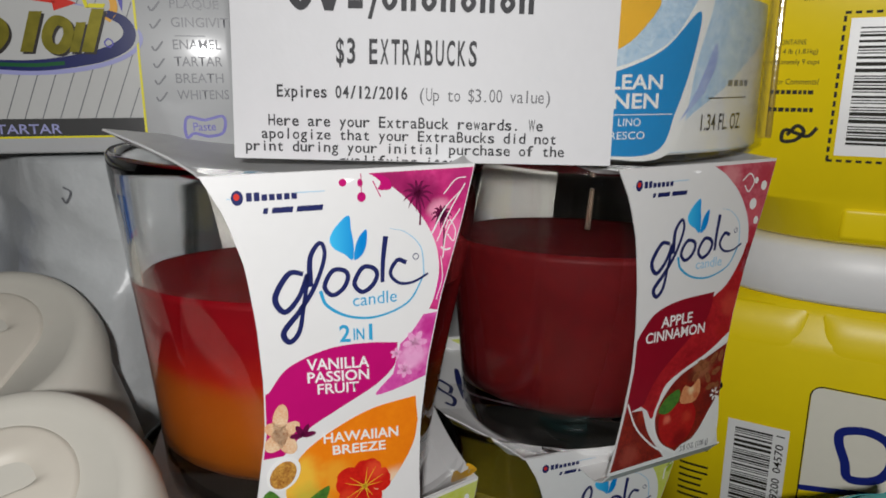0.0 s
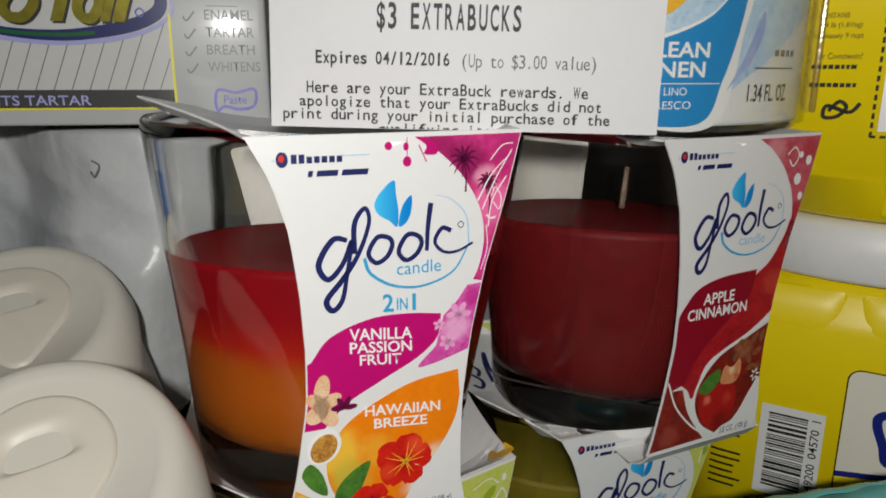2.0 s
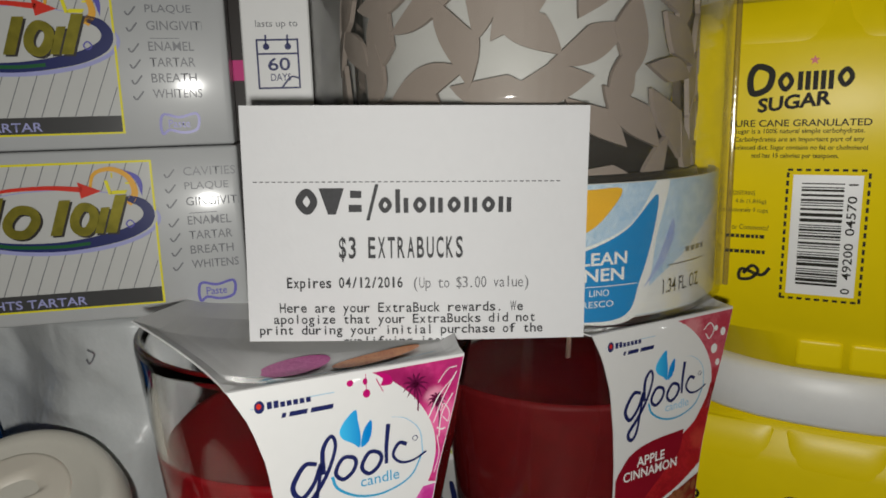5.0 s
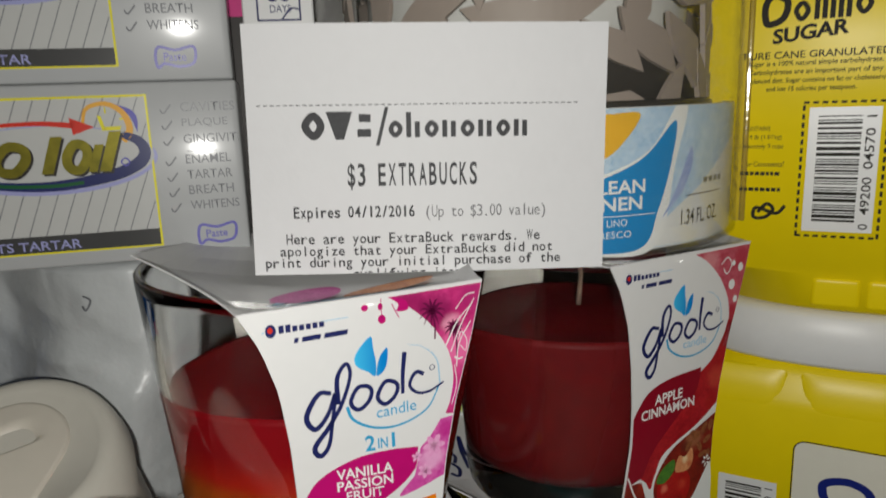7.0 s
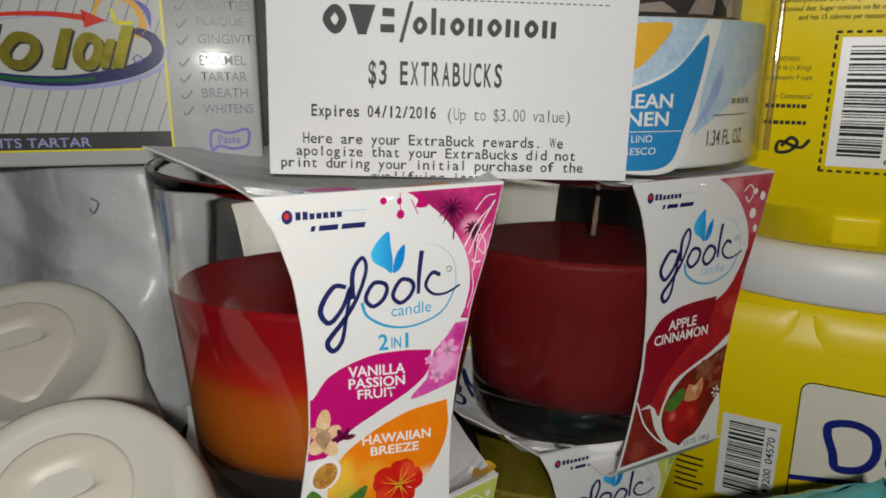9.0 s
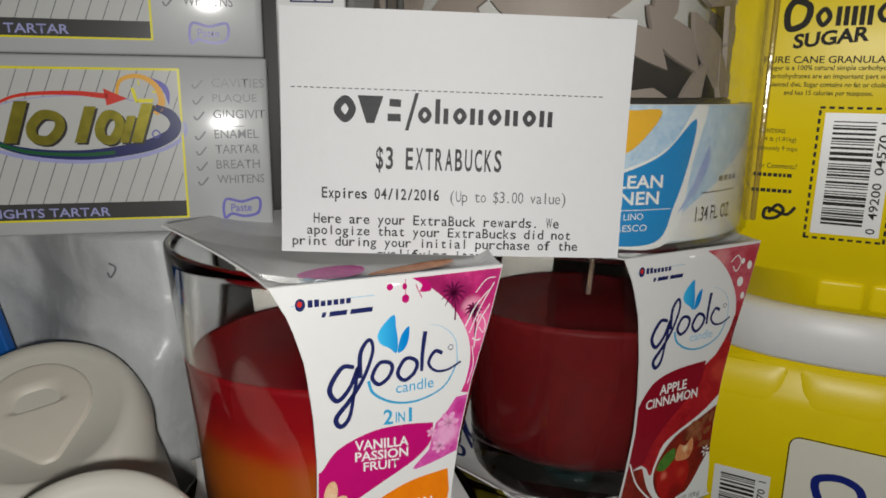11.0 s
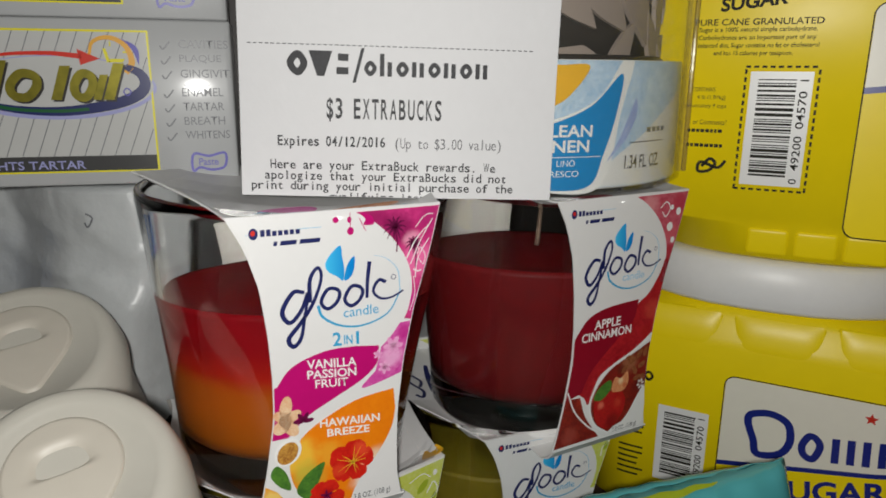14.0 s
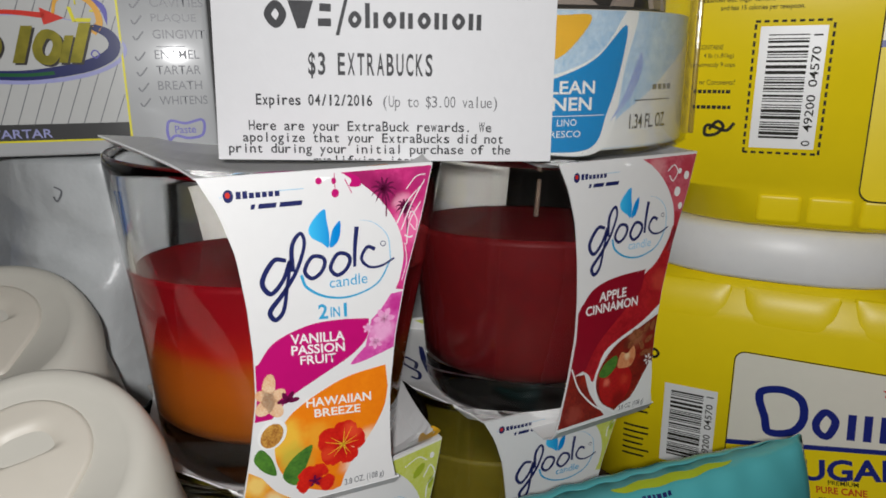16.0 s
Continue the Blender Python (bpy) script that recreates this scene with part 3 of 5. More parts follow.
def candle(m, height, kind, flap=3.0, tall_print=True):
    info = {
        "two": ("clear glass jar candle, red over orange wax, pink-printed white card sleeve", "wax_two"),
        "red": ("clear glass jar candle, dark red wax, apple-printed white card sleeve", "wax_red"),
        "lime": ("glass jar candle, olive wax, lime-printed sleeve, under another candle", "wax_olive"),
    }[kind]
    root = thing("jar_candle", m, info[0], "candle", "stacked jar candles")
    cy = 0.0417
    outer, inner = jar_profile(height - 0.0010)
    jar = part("glass_jar", lathe(outer + inner, 96), "glass", root, "clear thick-bottomed glass jar", True)
    drop = {"red": 0.0058, "two": 0.0052}.get(kind, 0.0)
    deep = 6.6 if kind == "lime" else 3.5
    lean, foot_x = radians(3.2), (-0.0052 if kind == "red" else -0.0036)
    jar.location, jar.rotation_euler = (foot_x, cy, 0.0003 - drop), (0, lean, 0)
    jar.scale.z = wax_k = (height + drop) / height
    jar.visible_shadow = False
    s = (height - 0.001) / 0.0745
    up = [(r + 0.00025, z - 0.0003) for r, z in reversed(inner) if z / s < 0.05]
    bore = [q[1] - 0.0003 for q in reversed(inner)], [q[0] + 0.0003 for q in reversed(inner)]
    body = up[:5]
    for i in range(27):
        z = up[5][1] + (0.0505 * s - up[5][1]) * i / 26
        body.append((float(np.interp(z, *bore)) + 0.00005 * math.sin(z / 0.0105 * 2 * math.pi), z))
    top = 0.0525 * s
    wall_r = float(np.interp(top, *bore))
    body = body + [(wall_r, top), (wall_r - 0.0012, top - 0.0005), (0.020, top - 0.0012), (0.0, top - 0.0015)]
    body = [(max(r, 0.0), z) for r, z in body]
    body[0] = (0.0, body[0][1])
    poured = lathe(body, 72)
    low, high = (0.0060, -0.0012) if kind == "two" else (0.0018, 0.0016)
    for q in poured.verts:
        z0 = q.co.z
        q.co.z += (high + (low + high) * (-0.5 - 0.5 * q.co.y / wall_r)) * max(0.0, z0 - up[5][1]) / (top - up[5][1])
        fit = float(np.interp(q.co.z, *bore)) / float(np.interp(z0, *bore)) if z0 > up[5][1] else 1.0
        q.co.x, q.co.y = q.co.x * fit, q.co.y * fit
    wax = part("wax", poured, info[1], root, "", True)
    wax.location, wax.rotation_euler = (foot_x, cy, 0.0001 - drop), (0, lean, 0)
    wax.scale.z = wax_k
    wk = bmesh.new()
    bmesh.ops.create_cone(wk, cap_ends=True, segments=10, radius1=0.0009, radius2=0.0007, depth=0.011)
    wick = part("wick", wk, "wick", root, "short pale cotton wick", True)
    wick.location, wick.rotation_euler = (0.001, cy, top + 0.0049), (0.05, 0.06, 0)
    outside, behind = sleeve_body(height, flap, drop, deep)
    sleeve = part("card_sleeve", outside, "card_white", root, "white folded card sleeve")
    part("back_panel", behind, "card_inner", sleeve, "uncoated inner side of the card")
    k = height / 0.0754 / 1000

    def face(u, v):
        return Vector((u * MM, 0, v * k)), Vector((0, -1, 0))

    def ink(name, bm, mat, level, label=""):
        return part(name, laid(bm, face, 0.00045 + 0.00010 * level), mat, sleeve, label)

    def roof(u, v):
        t = min(1.0, max(0.0, v / 83.0))
        wl, wr = roof_edge(t)
        sag = roof_sag(t, min(1.0, max(0.0, (u - wl) / (wr - wl))), deep)
        return Vector((u * MM, (v + 0.4) * MM, height - sag * MM)), Vector((0, 0, 1))

    def leaning(bm):
        for q in bm.verts:
            q.co.y += 0.5 - 0.09 * q.co.x
        return bm

    # maker's mark, flourish and ring, the same on all kinds
    inks(ink, "maker_mark", (*[bar(-17.0 + 1.28 * i, 70.8, -16.05 + 1.28 * i, 72.3 if i in (0, 1) else 71.9) for i in range(7)], oval(-18.5, 71.5, 1.0, 1.3), *[bar(q, 68.5, q + w_, 69.5, 0.25) for q, w_ in ((-14.4, 0.8), (-12.9, 3.6), (-8.6, 4.6))],), "navy", 1)
    ink("fine_line", merge(bar(-20.2, 71.3, -19.7, 71.45), bar(-8.8, 71.8, -3.5, 71.95)), "pale_blue_ink", 1)
    ink("mark_dot", oval(-18.6, 71.7, 0.5, 0.6), "red_ink", 2)
    inks(ink, "leaf_mark", (flat(smooth_line([(0.7, 67.2), (-1.6, 65.4), (-2.9, 63.2), (-2.3, 61.4), (-0.2, 60.0), (1.2, 58.9), (1.5, 61.6), (1.1, 64.6)], True, 6)),
                           flat(smooth_line([(1.5, 58.9), (1.9, 61.6), (2.8, 63.4), (4.0, 64.3), (3.9, 61.6), (3.0, 59.6)], True, 6)),), "blue_leaf", 1)
    ink("ring", stroke([(-5.0, 53.6), (-3.8, 50.6), (0.4, 48.0), (6.0, 47.4), (12.0, 49.6), (15.2, 54.6)], 0.55, n=12, taper=lambda t: 1.2 - 0.7 * t), "sky_ink", 1)
    ink("ring_fade", stroke([(15.2, 54.6), (14.6, 60.0), (11.6, 63.2), (8.4, 64.2)], 0.3, n=10, taper=lambda t: 1.0 - 0.8 * t), "pale_blue_ink", 1)
    inks(ink, "flourish", (stroke(GLYPH, 0.98, n=8, taper=brush), stroke(GLYPH2, 0.86, True, 8), stroke(GLYPH3, 0.86, True, 8), stroke(STEM, 0.92, n=8, taper=lambda t: 1.1 - 0.3 * t), stroke(GLYPH4, 0.85, n=8, taper=lambda t: 1.05 - 0.55 * t),), "navy", 2)
    ink("registered_dot", merge(stroke([(13.5, 59.0), (14.1, 58.4), (13.5, 57.8), (12.9, 58.4)], 0.16, True, 5)), "navy", 2)
    ink("lettering", words("candle", 1.0, 49.9, 9.6, 52.3, 0.0), "pale_blue_ink" if kind == "red" else "sky_ink", 2)

    corner = [(4.6, 74.6), (9.0, 72.0), (13.8, 67.4), (17.3, 61.4), (18.3, 55.6), (17.4, 50.4), (16.2, 47.6)]
    corner = smooth_line(corner) + up_edge(47.2, 74.8)
    if kind == "two":
        ink("corner_print", flat(corner), "pink_print", 1, "pink palm tree print")
        palms = []
        for pu, pv, ps in ((14.0, 70.4, 3.0), (18.8, 66.0, 2.2)):
            for a in range(0, 360, 33):
                c, s_ = math.cos(radians(a)), math.sin(radians(a))
                palms.append(stroke([(pu, pv), (pu + c * ps * 0.6, pv + s_ * ps * 0.6 + 0.25), (pu + c * ps, pv + s_ * ps - 0.35)], 0.75, n=4, taper=lambda t: 1.1 - t))
            palms.append(stroke([(pu, pv), (pu + 0.5, pv - 3), (pu + 0.4, pv - 6)], 0.35, n=4))
        inks(ink, "palm_frond", (*palms,), "plum", 2)
        inks(ink, "swirl", (stroke([(16.8, 62.6), (19.4, 67.2), (22.8, 70.6)], 0.32, taper=lambda t: 1.1 - 0.6 * t), stroke([(17.8, 61.0), (20.4, 66.6), (23.6, 71.8)], 0.24), stroke([(18.6, 58.0), (18.9, 53.6), (17.6, 49.4)], 0.18), stroke([(19.2, 70.0), (21.6, 72.6), (23.8, 73.0)], 0.2),
                            stroke([(19.0, 57.6), (19.8, 62.6), (22.6, 67.0)], 0.24), stroke([(20.0, 62.2), (21.2, 60.8), (21.6, 63.0), (20.4, 65.0), (19.6, 63.4)], 0.2),
                            stroke([(18.6, 59.8), (19.6, 59.2), (20.6, 59.4)], 0.34),), "white_ink", 3)
        inks(ink, "vine_print", (oval(3.2, 70.4, 0.8, 0.9), oval(-0.2, 73.2, 0.7, 0.7), oval(3.0, 73.0, 0.5, 0.7), flat(smooth_line([(5.0, 74.6), (8.2, 73.6), (8.8, 71.6), (6.4, 71.6), (6.8, 73.0)], True)),
                                stroke([(3.2, 74.6), (3.2, 70.6)], 0.15), stroke([(5.4, 73.2), (6.8, 70.2)], 0.2),), "magenta", 2)
        ink("lettering", leaning(words("2", -1.8, 42.6, 0.3, 46.0, 0.02)), "sky_ink", 2)
        ink("lettering", leaning(words("IN", 0.9, 42.9, 3.0, 45.2, 0.015)), "sky_ink", 2)
        ink("lettering", leaning(words("1", 3.9, 42.8, 4.6, 46.0, 0.0)), "sky_ink", 2)
        low = smooth_line([(-15.4, 35.2), (-11.6, 39.6), (-4.2, 42.2), (3.0, 42.4), (9.6, 41.6)]) + smooth_line([(9.5, 39.2), (8.6, 36.6), (4.8, 33.4), (-2.8, 29.6), (-8.8, 26.4), (-13.4, 22.0)]) + left_edge(22.0, 35.0)
        ink("plum_field", flat(low), "magenta", 1, "magenta leaf-shaped field")
        side = smooth_line([(10.2, 41.2), (12.6, 43.4), (15.0, 46.6)]) + list(reversed(up_edge(33.8, 46.8))) + smooth_line([(12.2, 32.8), (7.6, 31.6), (5.0, 31.6), (8.6, 35.2)])
        ink("side_print", flat(side), "pink_pale", 1, "pale pink blossom print")
        inks(ink, "blossom_petal", (*[oval(13.2 + 1.3 * math.cos(radians(a)), 41.0 + 1.3 * math.sin(radians(a)), 1.3, 0.66, a) for a in range(0, 360, 60)],
                             *[oval(11.0 + 0.9 * math.cos(radians(a)), 35.8 + 0.9 * math.sin(radians(a)), 0.9, 0.5, a) for a in range(20, 380, 60)],
                             *[oval(9.2 + 0.6 * math.cos(radians(a)), 39.4 + 0.6 * math.sin(radians(a)), 0.6, 0.35, a) for a in range(10, 370, 72)],), "blossom_pale", 2)
        for cu_, cv_, a, la, lb in ((-13.6, 29.8, 80, 2.8, 1.1), (-15.6, 27.8, 150, 1.8, 1.0), (-12.2, 27.4, 25, 2.2, 1.0), (-14.8, 25.2, 215, 2.2, 1.3), (-12.6, 24.6, 300, 2.4, 1.2), (-13.8, 26.6, 60, 1.5, 1.2)):
            ink("vanilla_petal", oval(max(cu_, -15.8 + la * 0.5), cv_, la * 1.05, lb * 1.3, a), "cream_print", 3, "cream vanilla blossom petal")
        inks(ink, "plum_petal", [oval(-9.6 + 1.2 * math.cos(radians(a)), 25.6 + 1.2 * math.sin(radians(a)), 1.3, 0.55, a) for a in (5, 62, 118, 175)], "plum", 3.2)
        ink("passion_fruit", oval(-13.6, 18.4, 3.0, 3.7, -35), "white_ink", 3)
        ink("seeds", oval(-13.7, 18.2, 2.3, 3.0, -35), "seed_print", 4, "orange seeded fruit flesh")
        ink("green_leaf", flat(smooth_line([(-16.4, 15.4), (-14.2, 12.8), (-13.4, 8.4), (-16.2, 10.0), (-18.0, 13.2)], True)), "green_print", 3)
        foot = left_edge(0.6, 10.4) + smooth_line([(-16.6, 8.4), (-13.6, 4.2), (-9.2, 0.7)])
        ink("foot_print", flat(foot), "foot_petals", 1)
        drop = smooth_line([(13.2, 29.8), (4.0, 28.6), (-4.0, 25.4), (-10.0, 21.4), (-13.2, 15.6), (-12.4, 9.0), (-8.6, 4.2), (-2.0, 1.2), (1.2, 1.4)]) + \
            smooth_line([(2.4, 4.4), (5.0, 8.4), (9.6, 14.2), (12.6, 19.6), (13.6, 24.4)])
        ink("orange_field", flat(drop), "orange_print", 1, "orange leaf-shaped field")
        ink("drop_leaf", flat(smooth_line([(-12.0, 7.6), (-9.6, 11.4), (-5.0, 13.8), (-6.2, 9.6), (-8.4, 5.6), (-9.8, 4.8)], True)), "green_print", 2)
        rnd = random.Random(21)

        def ruffled(pu, pv, r_, a):
            """A petal with a narrow foot and a waved outer edge."""
            pts = [(0.0, 0.12), (0.35, 0.26)] + [(0.62 + 0.36 * math.cos(q) + rnd.uniform(-0.035, 0.035), 0.46 * math.sin(q) + rnd.uniform(-0.03, 0.03)) for q in [1.9 - 3.8 * i / 12 for i in range(13)]] + [(0.35, -0.26), (0.0, -0.12)]
            c_, s_ = math.cos(radians(a)), math.sin(radians(a))
            return flat(smooth_line([(pu + r_ * (x * c_ - y * s_), pv + r_ * (x * s_ + y * c_)) for x, y in pts], True, 4))

        petals = [ruffled(2.2, 12.2, r_, a) for a, r_ in ((78, 6.0), (150, 6.4), (218, 6.0), (292, 5.2), (12, 5.6))]
        petals += [ruffled(-4.8, 4.6, r_, a) for a, r_ in ((60, 4.4), (130, 4.6), (188, 4.4), (338, 4.8))]
        for lv, pt in enumerate(petals):
            ink("petal", pt, "red_petal", 2.2 + 0.12 * lv)
        inks(ink, "stamen", (*[stroke([(2.2, 12.2), (2.2 + l_ * math.cos(radians(a)), 12.2 + l_ * math.sin(radians(a)))], 0.20, n=3, taper=lambda t: 1.2 - 0.9 * t) for a, l_ in ((60, 4.6), (82, 4.2), (140, 3.8), (160, 4.4), (206, 4.2), (228, 3.4), (284, 3.4), (302, 3.0), (4, 3.6), (26, 4.2))], oval(2.2, 12.2, 0.55, 0.55),), "yellow_ink", 3.6)
        inks(ink, "dark_heart", (*[oval(-4.8 + 0.7 * math.cos(radians(a)), 4.6 + 0.7 * math.sin(radians(a)), 0.9, 0.3, a) for a in (20, 90, 160, 230, 310)],), "plum", 3.6)
        ink("lettering", leaning(words("VANILLA", -8.2, 37.3, 3.8, 39.6, 0.02)), "white_ink", 3)
        ink("lettering", leaning(words("PASSION", -8.2, 34.8, 3.7, 37.0, 0.02)), "white_ink", 3)
        ink("lettering", leaning(words("FRUIT", -6.4, 32.4, 1.6, 34.5, 0.015)), "white_ink", 3)
        ink("lettering", leaning(words("HAWAIIAN", -5.7, 22.1, 9.4, 24.3, 0.02)), "white_ink", 3)
        ink("lettering", leaning(words("BREEZE", -4.0, 19.5, 6.7, 21.5, 0.02)), "white_ink", 3)
        ink("lettering", words("3.8 OZ. (108 g)", 2.2, 0.9, 11.9, 3.0, 0.01), "grey_ink", 2)
        part("roof_print", laid(cut_along(cut_along(oval(-8, 16, 9, 5, 25), 2.0), 2.0, 1), roof, 0.0005), "pink_pale", sleeve, "faded pink flower print")
        part("roof_print", laid(cut_along(cut_along(oval(10, 13, 11, 3, 8), 2.0), 2.0, 1), roof, 0.0006), "peach_print", sleeve, "orange fruit print")
        part("roof_print", laid(cut_along(cut_along(oval(2, 5, 20, 1.4, 3), 2.0), 2.0, 1), roof, 0.0007), "pale_blue_ink", sleeve)
    elif kind == "red":
        ink("corner_print", flat(corner), "rose_print", 1, "rose red berry print")
        inks(ink, "swirl", (oval(18.6, 64.6, 1.2, 1.4), oval(21.8, 69.0, 1.0, 1.2), oval(19.0, 70.4, 0.7, 0.8), stroke([(14.2, 70.6), (16.6, 72.2), (18.2, 70.2), (16.6, 67.8), (15.0, 69.4)], 0.35), oval(20.2, 60.4, 0.8, 1.0),), "white_ink", 2)
        side = smooth_line([(8.6, 42.2), (12.6, 45.0), (16.4, 50.6), (18.0, 54.8)]) + list(reversed(up_edge(31.8, 54.4))) + smooth_line([(11.0, 29.0), (5.3, 26.0), (-5.2, 21.2), (-9.0, 13.0), (-11.0, 15.0), (-14.0, 20.0), (-6.0, 34.0)])
        ink("side_print", flat(side), "red_print", 1, "red berry print")
        low = smooth_line([(-15.0, 36.0), (-10.8, 40.4), (-3.4, 42.6), (8.2, 43.3)]) + smooth_line([(7.6, 39.4), (6.0, 36.2), (-0.4, 31.0), (-8.6, 23.6), (-12.4, 17.0)]) + left_edge(15.6, 34.2)
        ink("dark_field", flat(low), "dark_red", 2, "dark red leaf-shaped field")
        foot = left_edge(0.8, 16.0) + smooth_line([(-12.6, 15.6), (-10.0, 8.6), (-4.4, 1.0)])
        ink("foot_print", flat(foot), "spice_print", 1)
        drop = smooth_line([(15.4, 29.0), (8.0, 26.0), (-1.0, 22.4), (-6.4, 17.0), (-8.2, 11.4), (-5.8, 5.4), (-0.6, 1.6)]) + smooth_line([(1.6, 3.0), (8.6, 4.6), (12.6, 4.2)]) + up_edge(6.0, 28.6)
        ink("spice_field", flat(drop), "spice_print", 1.4, "brown spice print")
        rnd = random.Random(8)
        nuts = [(4.6, 21.4, 50), (7.4, 23.6, 20), (10.4, 25.4, 65), (8.8, 20.2, 110), (11.6, 21.6, 40), (12.8, 25.6, 80), (6.2, 24.6, 130), (10.0, 17.6, 20), (12.2, 17.0, 75)]
        for lv, (pu, pv, a) in enumerate(nuts):
            ink("pecan", oval(pu, pv, 1.7, 0.85, a + rnd.uniform(-12, 12)), "pecan_print", 2.0 + 0.05 * lv)
        ink("apple", flat(smooth_line([(-1.4, 15.0), (-4.8, 15.6), (-7.0, 12.0), (-6.0, 6.6), (-2.4, 3.2), (1.6, 3.6), (5.0, 7.4), (5.4, 12.0), (2.6, 15.2)], True)), "apple_print", 2.6, "printed red apple")
        ink("apple_slice", flat(smooth_line([(-0.4, 15.4), (0.8, 19.4), (3.2, 18.8), (5.6, 20.6), (6.4, 17.4), (5.0, 14.8), (2.4, 14.4)], True)), "apple_flesh", 2.9)
        ink("green_leaf", flat(smooth_line([(-7.4, 14.2), (-5.2, 17.4), (-1.2, 19.0), (-0.6, 16.4), (-2.6, 14.0), (-5.0, 13.0)], True)), "green_print", 3.2)
        ink("white_glow", flat(smooth_line([(-0.6, 1.6), (3.0, 2.6), (7.0, 6.0), (10.8, 11.6), (13.4, 14.0), (13.6, 2.2), (8.0, 1.0)], True)), "white_ink", 2.4)
        inks(ink, "white_blossom", [oval(11.6 + 1.0 * math.cos(radians(a)), 15.2 + 1.2 * math.sin(radians(a)), 0.6, 0.3, a) for a in range(10, 370, 60)], "white_ink", 3.2)
        inks(ink, "swirl", (stroke([(14.4, 30.2), (6.8, 26.6), (-2.4, 22.6), (-7.4, 17.0), (-8.8, 11.6), (-6.4, 5.2), (-0.6, 1.2)], 0.7), stroke([(-17.6, 18.4), (-14.6, 11.6), (-9.6, 6.0), (-5.0, 2.6)], 0.5),), "white_ink", 3.2)
        ink("lettering", words("APPLE", -8.8, 36.4, 1.3, 39.2, 0.02), "white_ink", 3)
        ink("lettering", words("CINNAMON", -13.4, 33.0, 5.9, 35.8, 0.02), "white_ink", 3)
        ink("lettering", words("3.8 OZ. (108 g)", 1.0, 0.7, 11.0, 2.7, 0.01), "grey_ink", 3.4)
        part("roof_print", laid(cut_along(cut_along(oval(-4, 12, 12, 5, 10), 2.0), 2.0, 1), roof, 0.0005), "rose_print", sleeve, "faded rose fruit print")
    else:
        ink("corner_print", flat(corner), "lime_print", 1, "lime green citrus print")
        inks(ink, "swirl", (stroke([(19.0, 66.0), (21.4, 68.8), (22.8, 65.6), (20.2, 63.0), (19.6, 59.6)], 0.4), stroke([(13.0, 71.4), (17.6, 72.6), (20.4, 70.6)], 0.3), oval(22.0, 71.6, 0.7, 0.9),), "white_ink", 2)
        ink("citrus_leaf", merge(oval(17.6, 68.6, 2.4, 1.2, 40), oval(21.4, 63.6, 1.8, 0.8, 70)), "lime_dark", 2)
        for line_ in ([(-26, 51), (-24, 56), (-27, 60), (-29, 55), (-26, 48), (-28, 43), (-30, 45)], [(-22.5, 47), (-20, 60), (-18, 66), (-19.5, 56), (-18, 48), (-16, 50)]):
            part("roof_print", laid(cut_along(cut_along(stroke(line_, 1.3), 2.0), 2.0, 1), roof, 0.0005), "navy", sleeve, "navy flourish on the folded top")
        part("roof_print", laid(cut_along(cut_along(stroke([(19, 46), (22, 50), (25, 46), (21, 42), (24, 36), (27, 40)], 1.3), 2.0), 2.0, 1), roof, 0.0005), "navy", sleeve, "navy flourish on the folded top")
        part("roof_print", laid(cut_along(cut_along(flat(smooth_line([(20, 1.2), (27, 1.4), (26, 8), (22, 5)], True)), 2.0), 2.0, 1), roof, 0.0005), "sun_ink", sleeve)
    return root


A_L, A_R = 21.5, 26.0
candle(pose(-0.018, 0.124, 0.0757, 0, 0, A_L), 0.0760, "two", 5.5)
candle(pose(0.0608, 0.1645, 0.0711, 0, 0, A_R), 0.0767, "red", 0.5)
candle(pose(-0.0126, 0.1328, 0.0, 0, 0, 36.0), 0.0752, "lime", 0.3)
candle(pose(-0.0020, 0.2400, 0.0, 0, 0, 10.0), 0.0745, "lime", 0.3)
candle(pose(0.0444, 0.1714, 0.0, 0, 0, 20.0), 0.0706, "lime", 0.3)


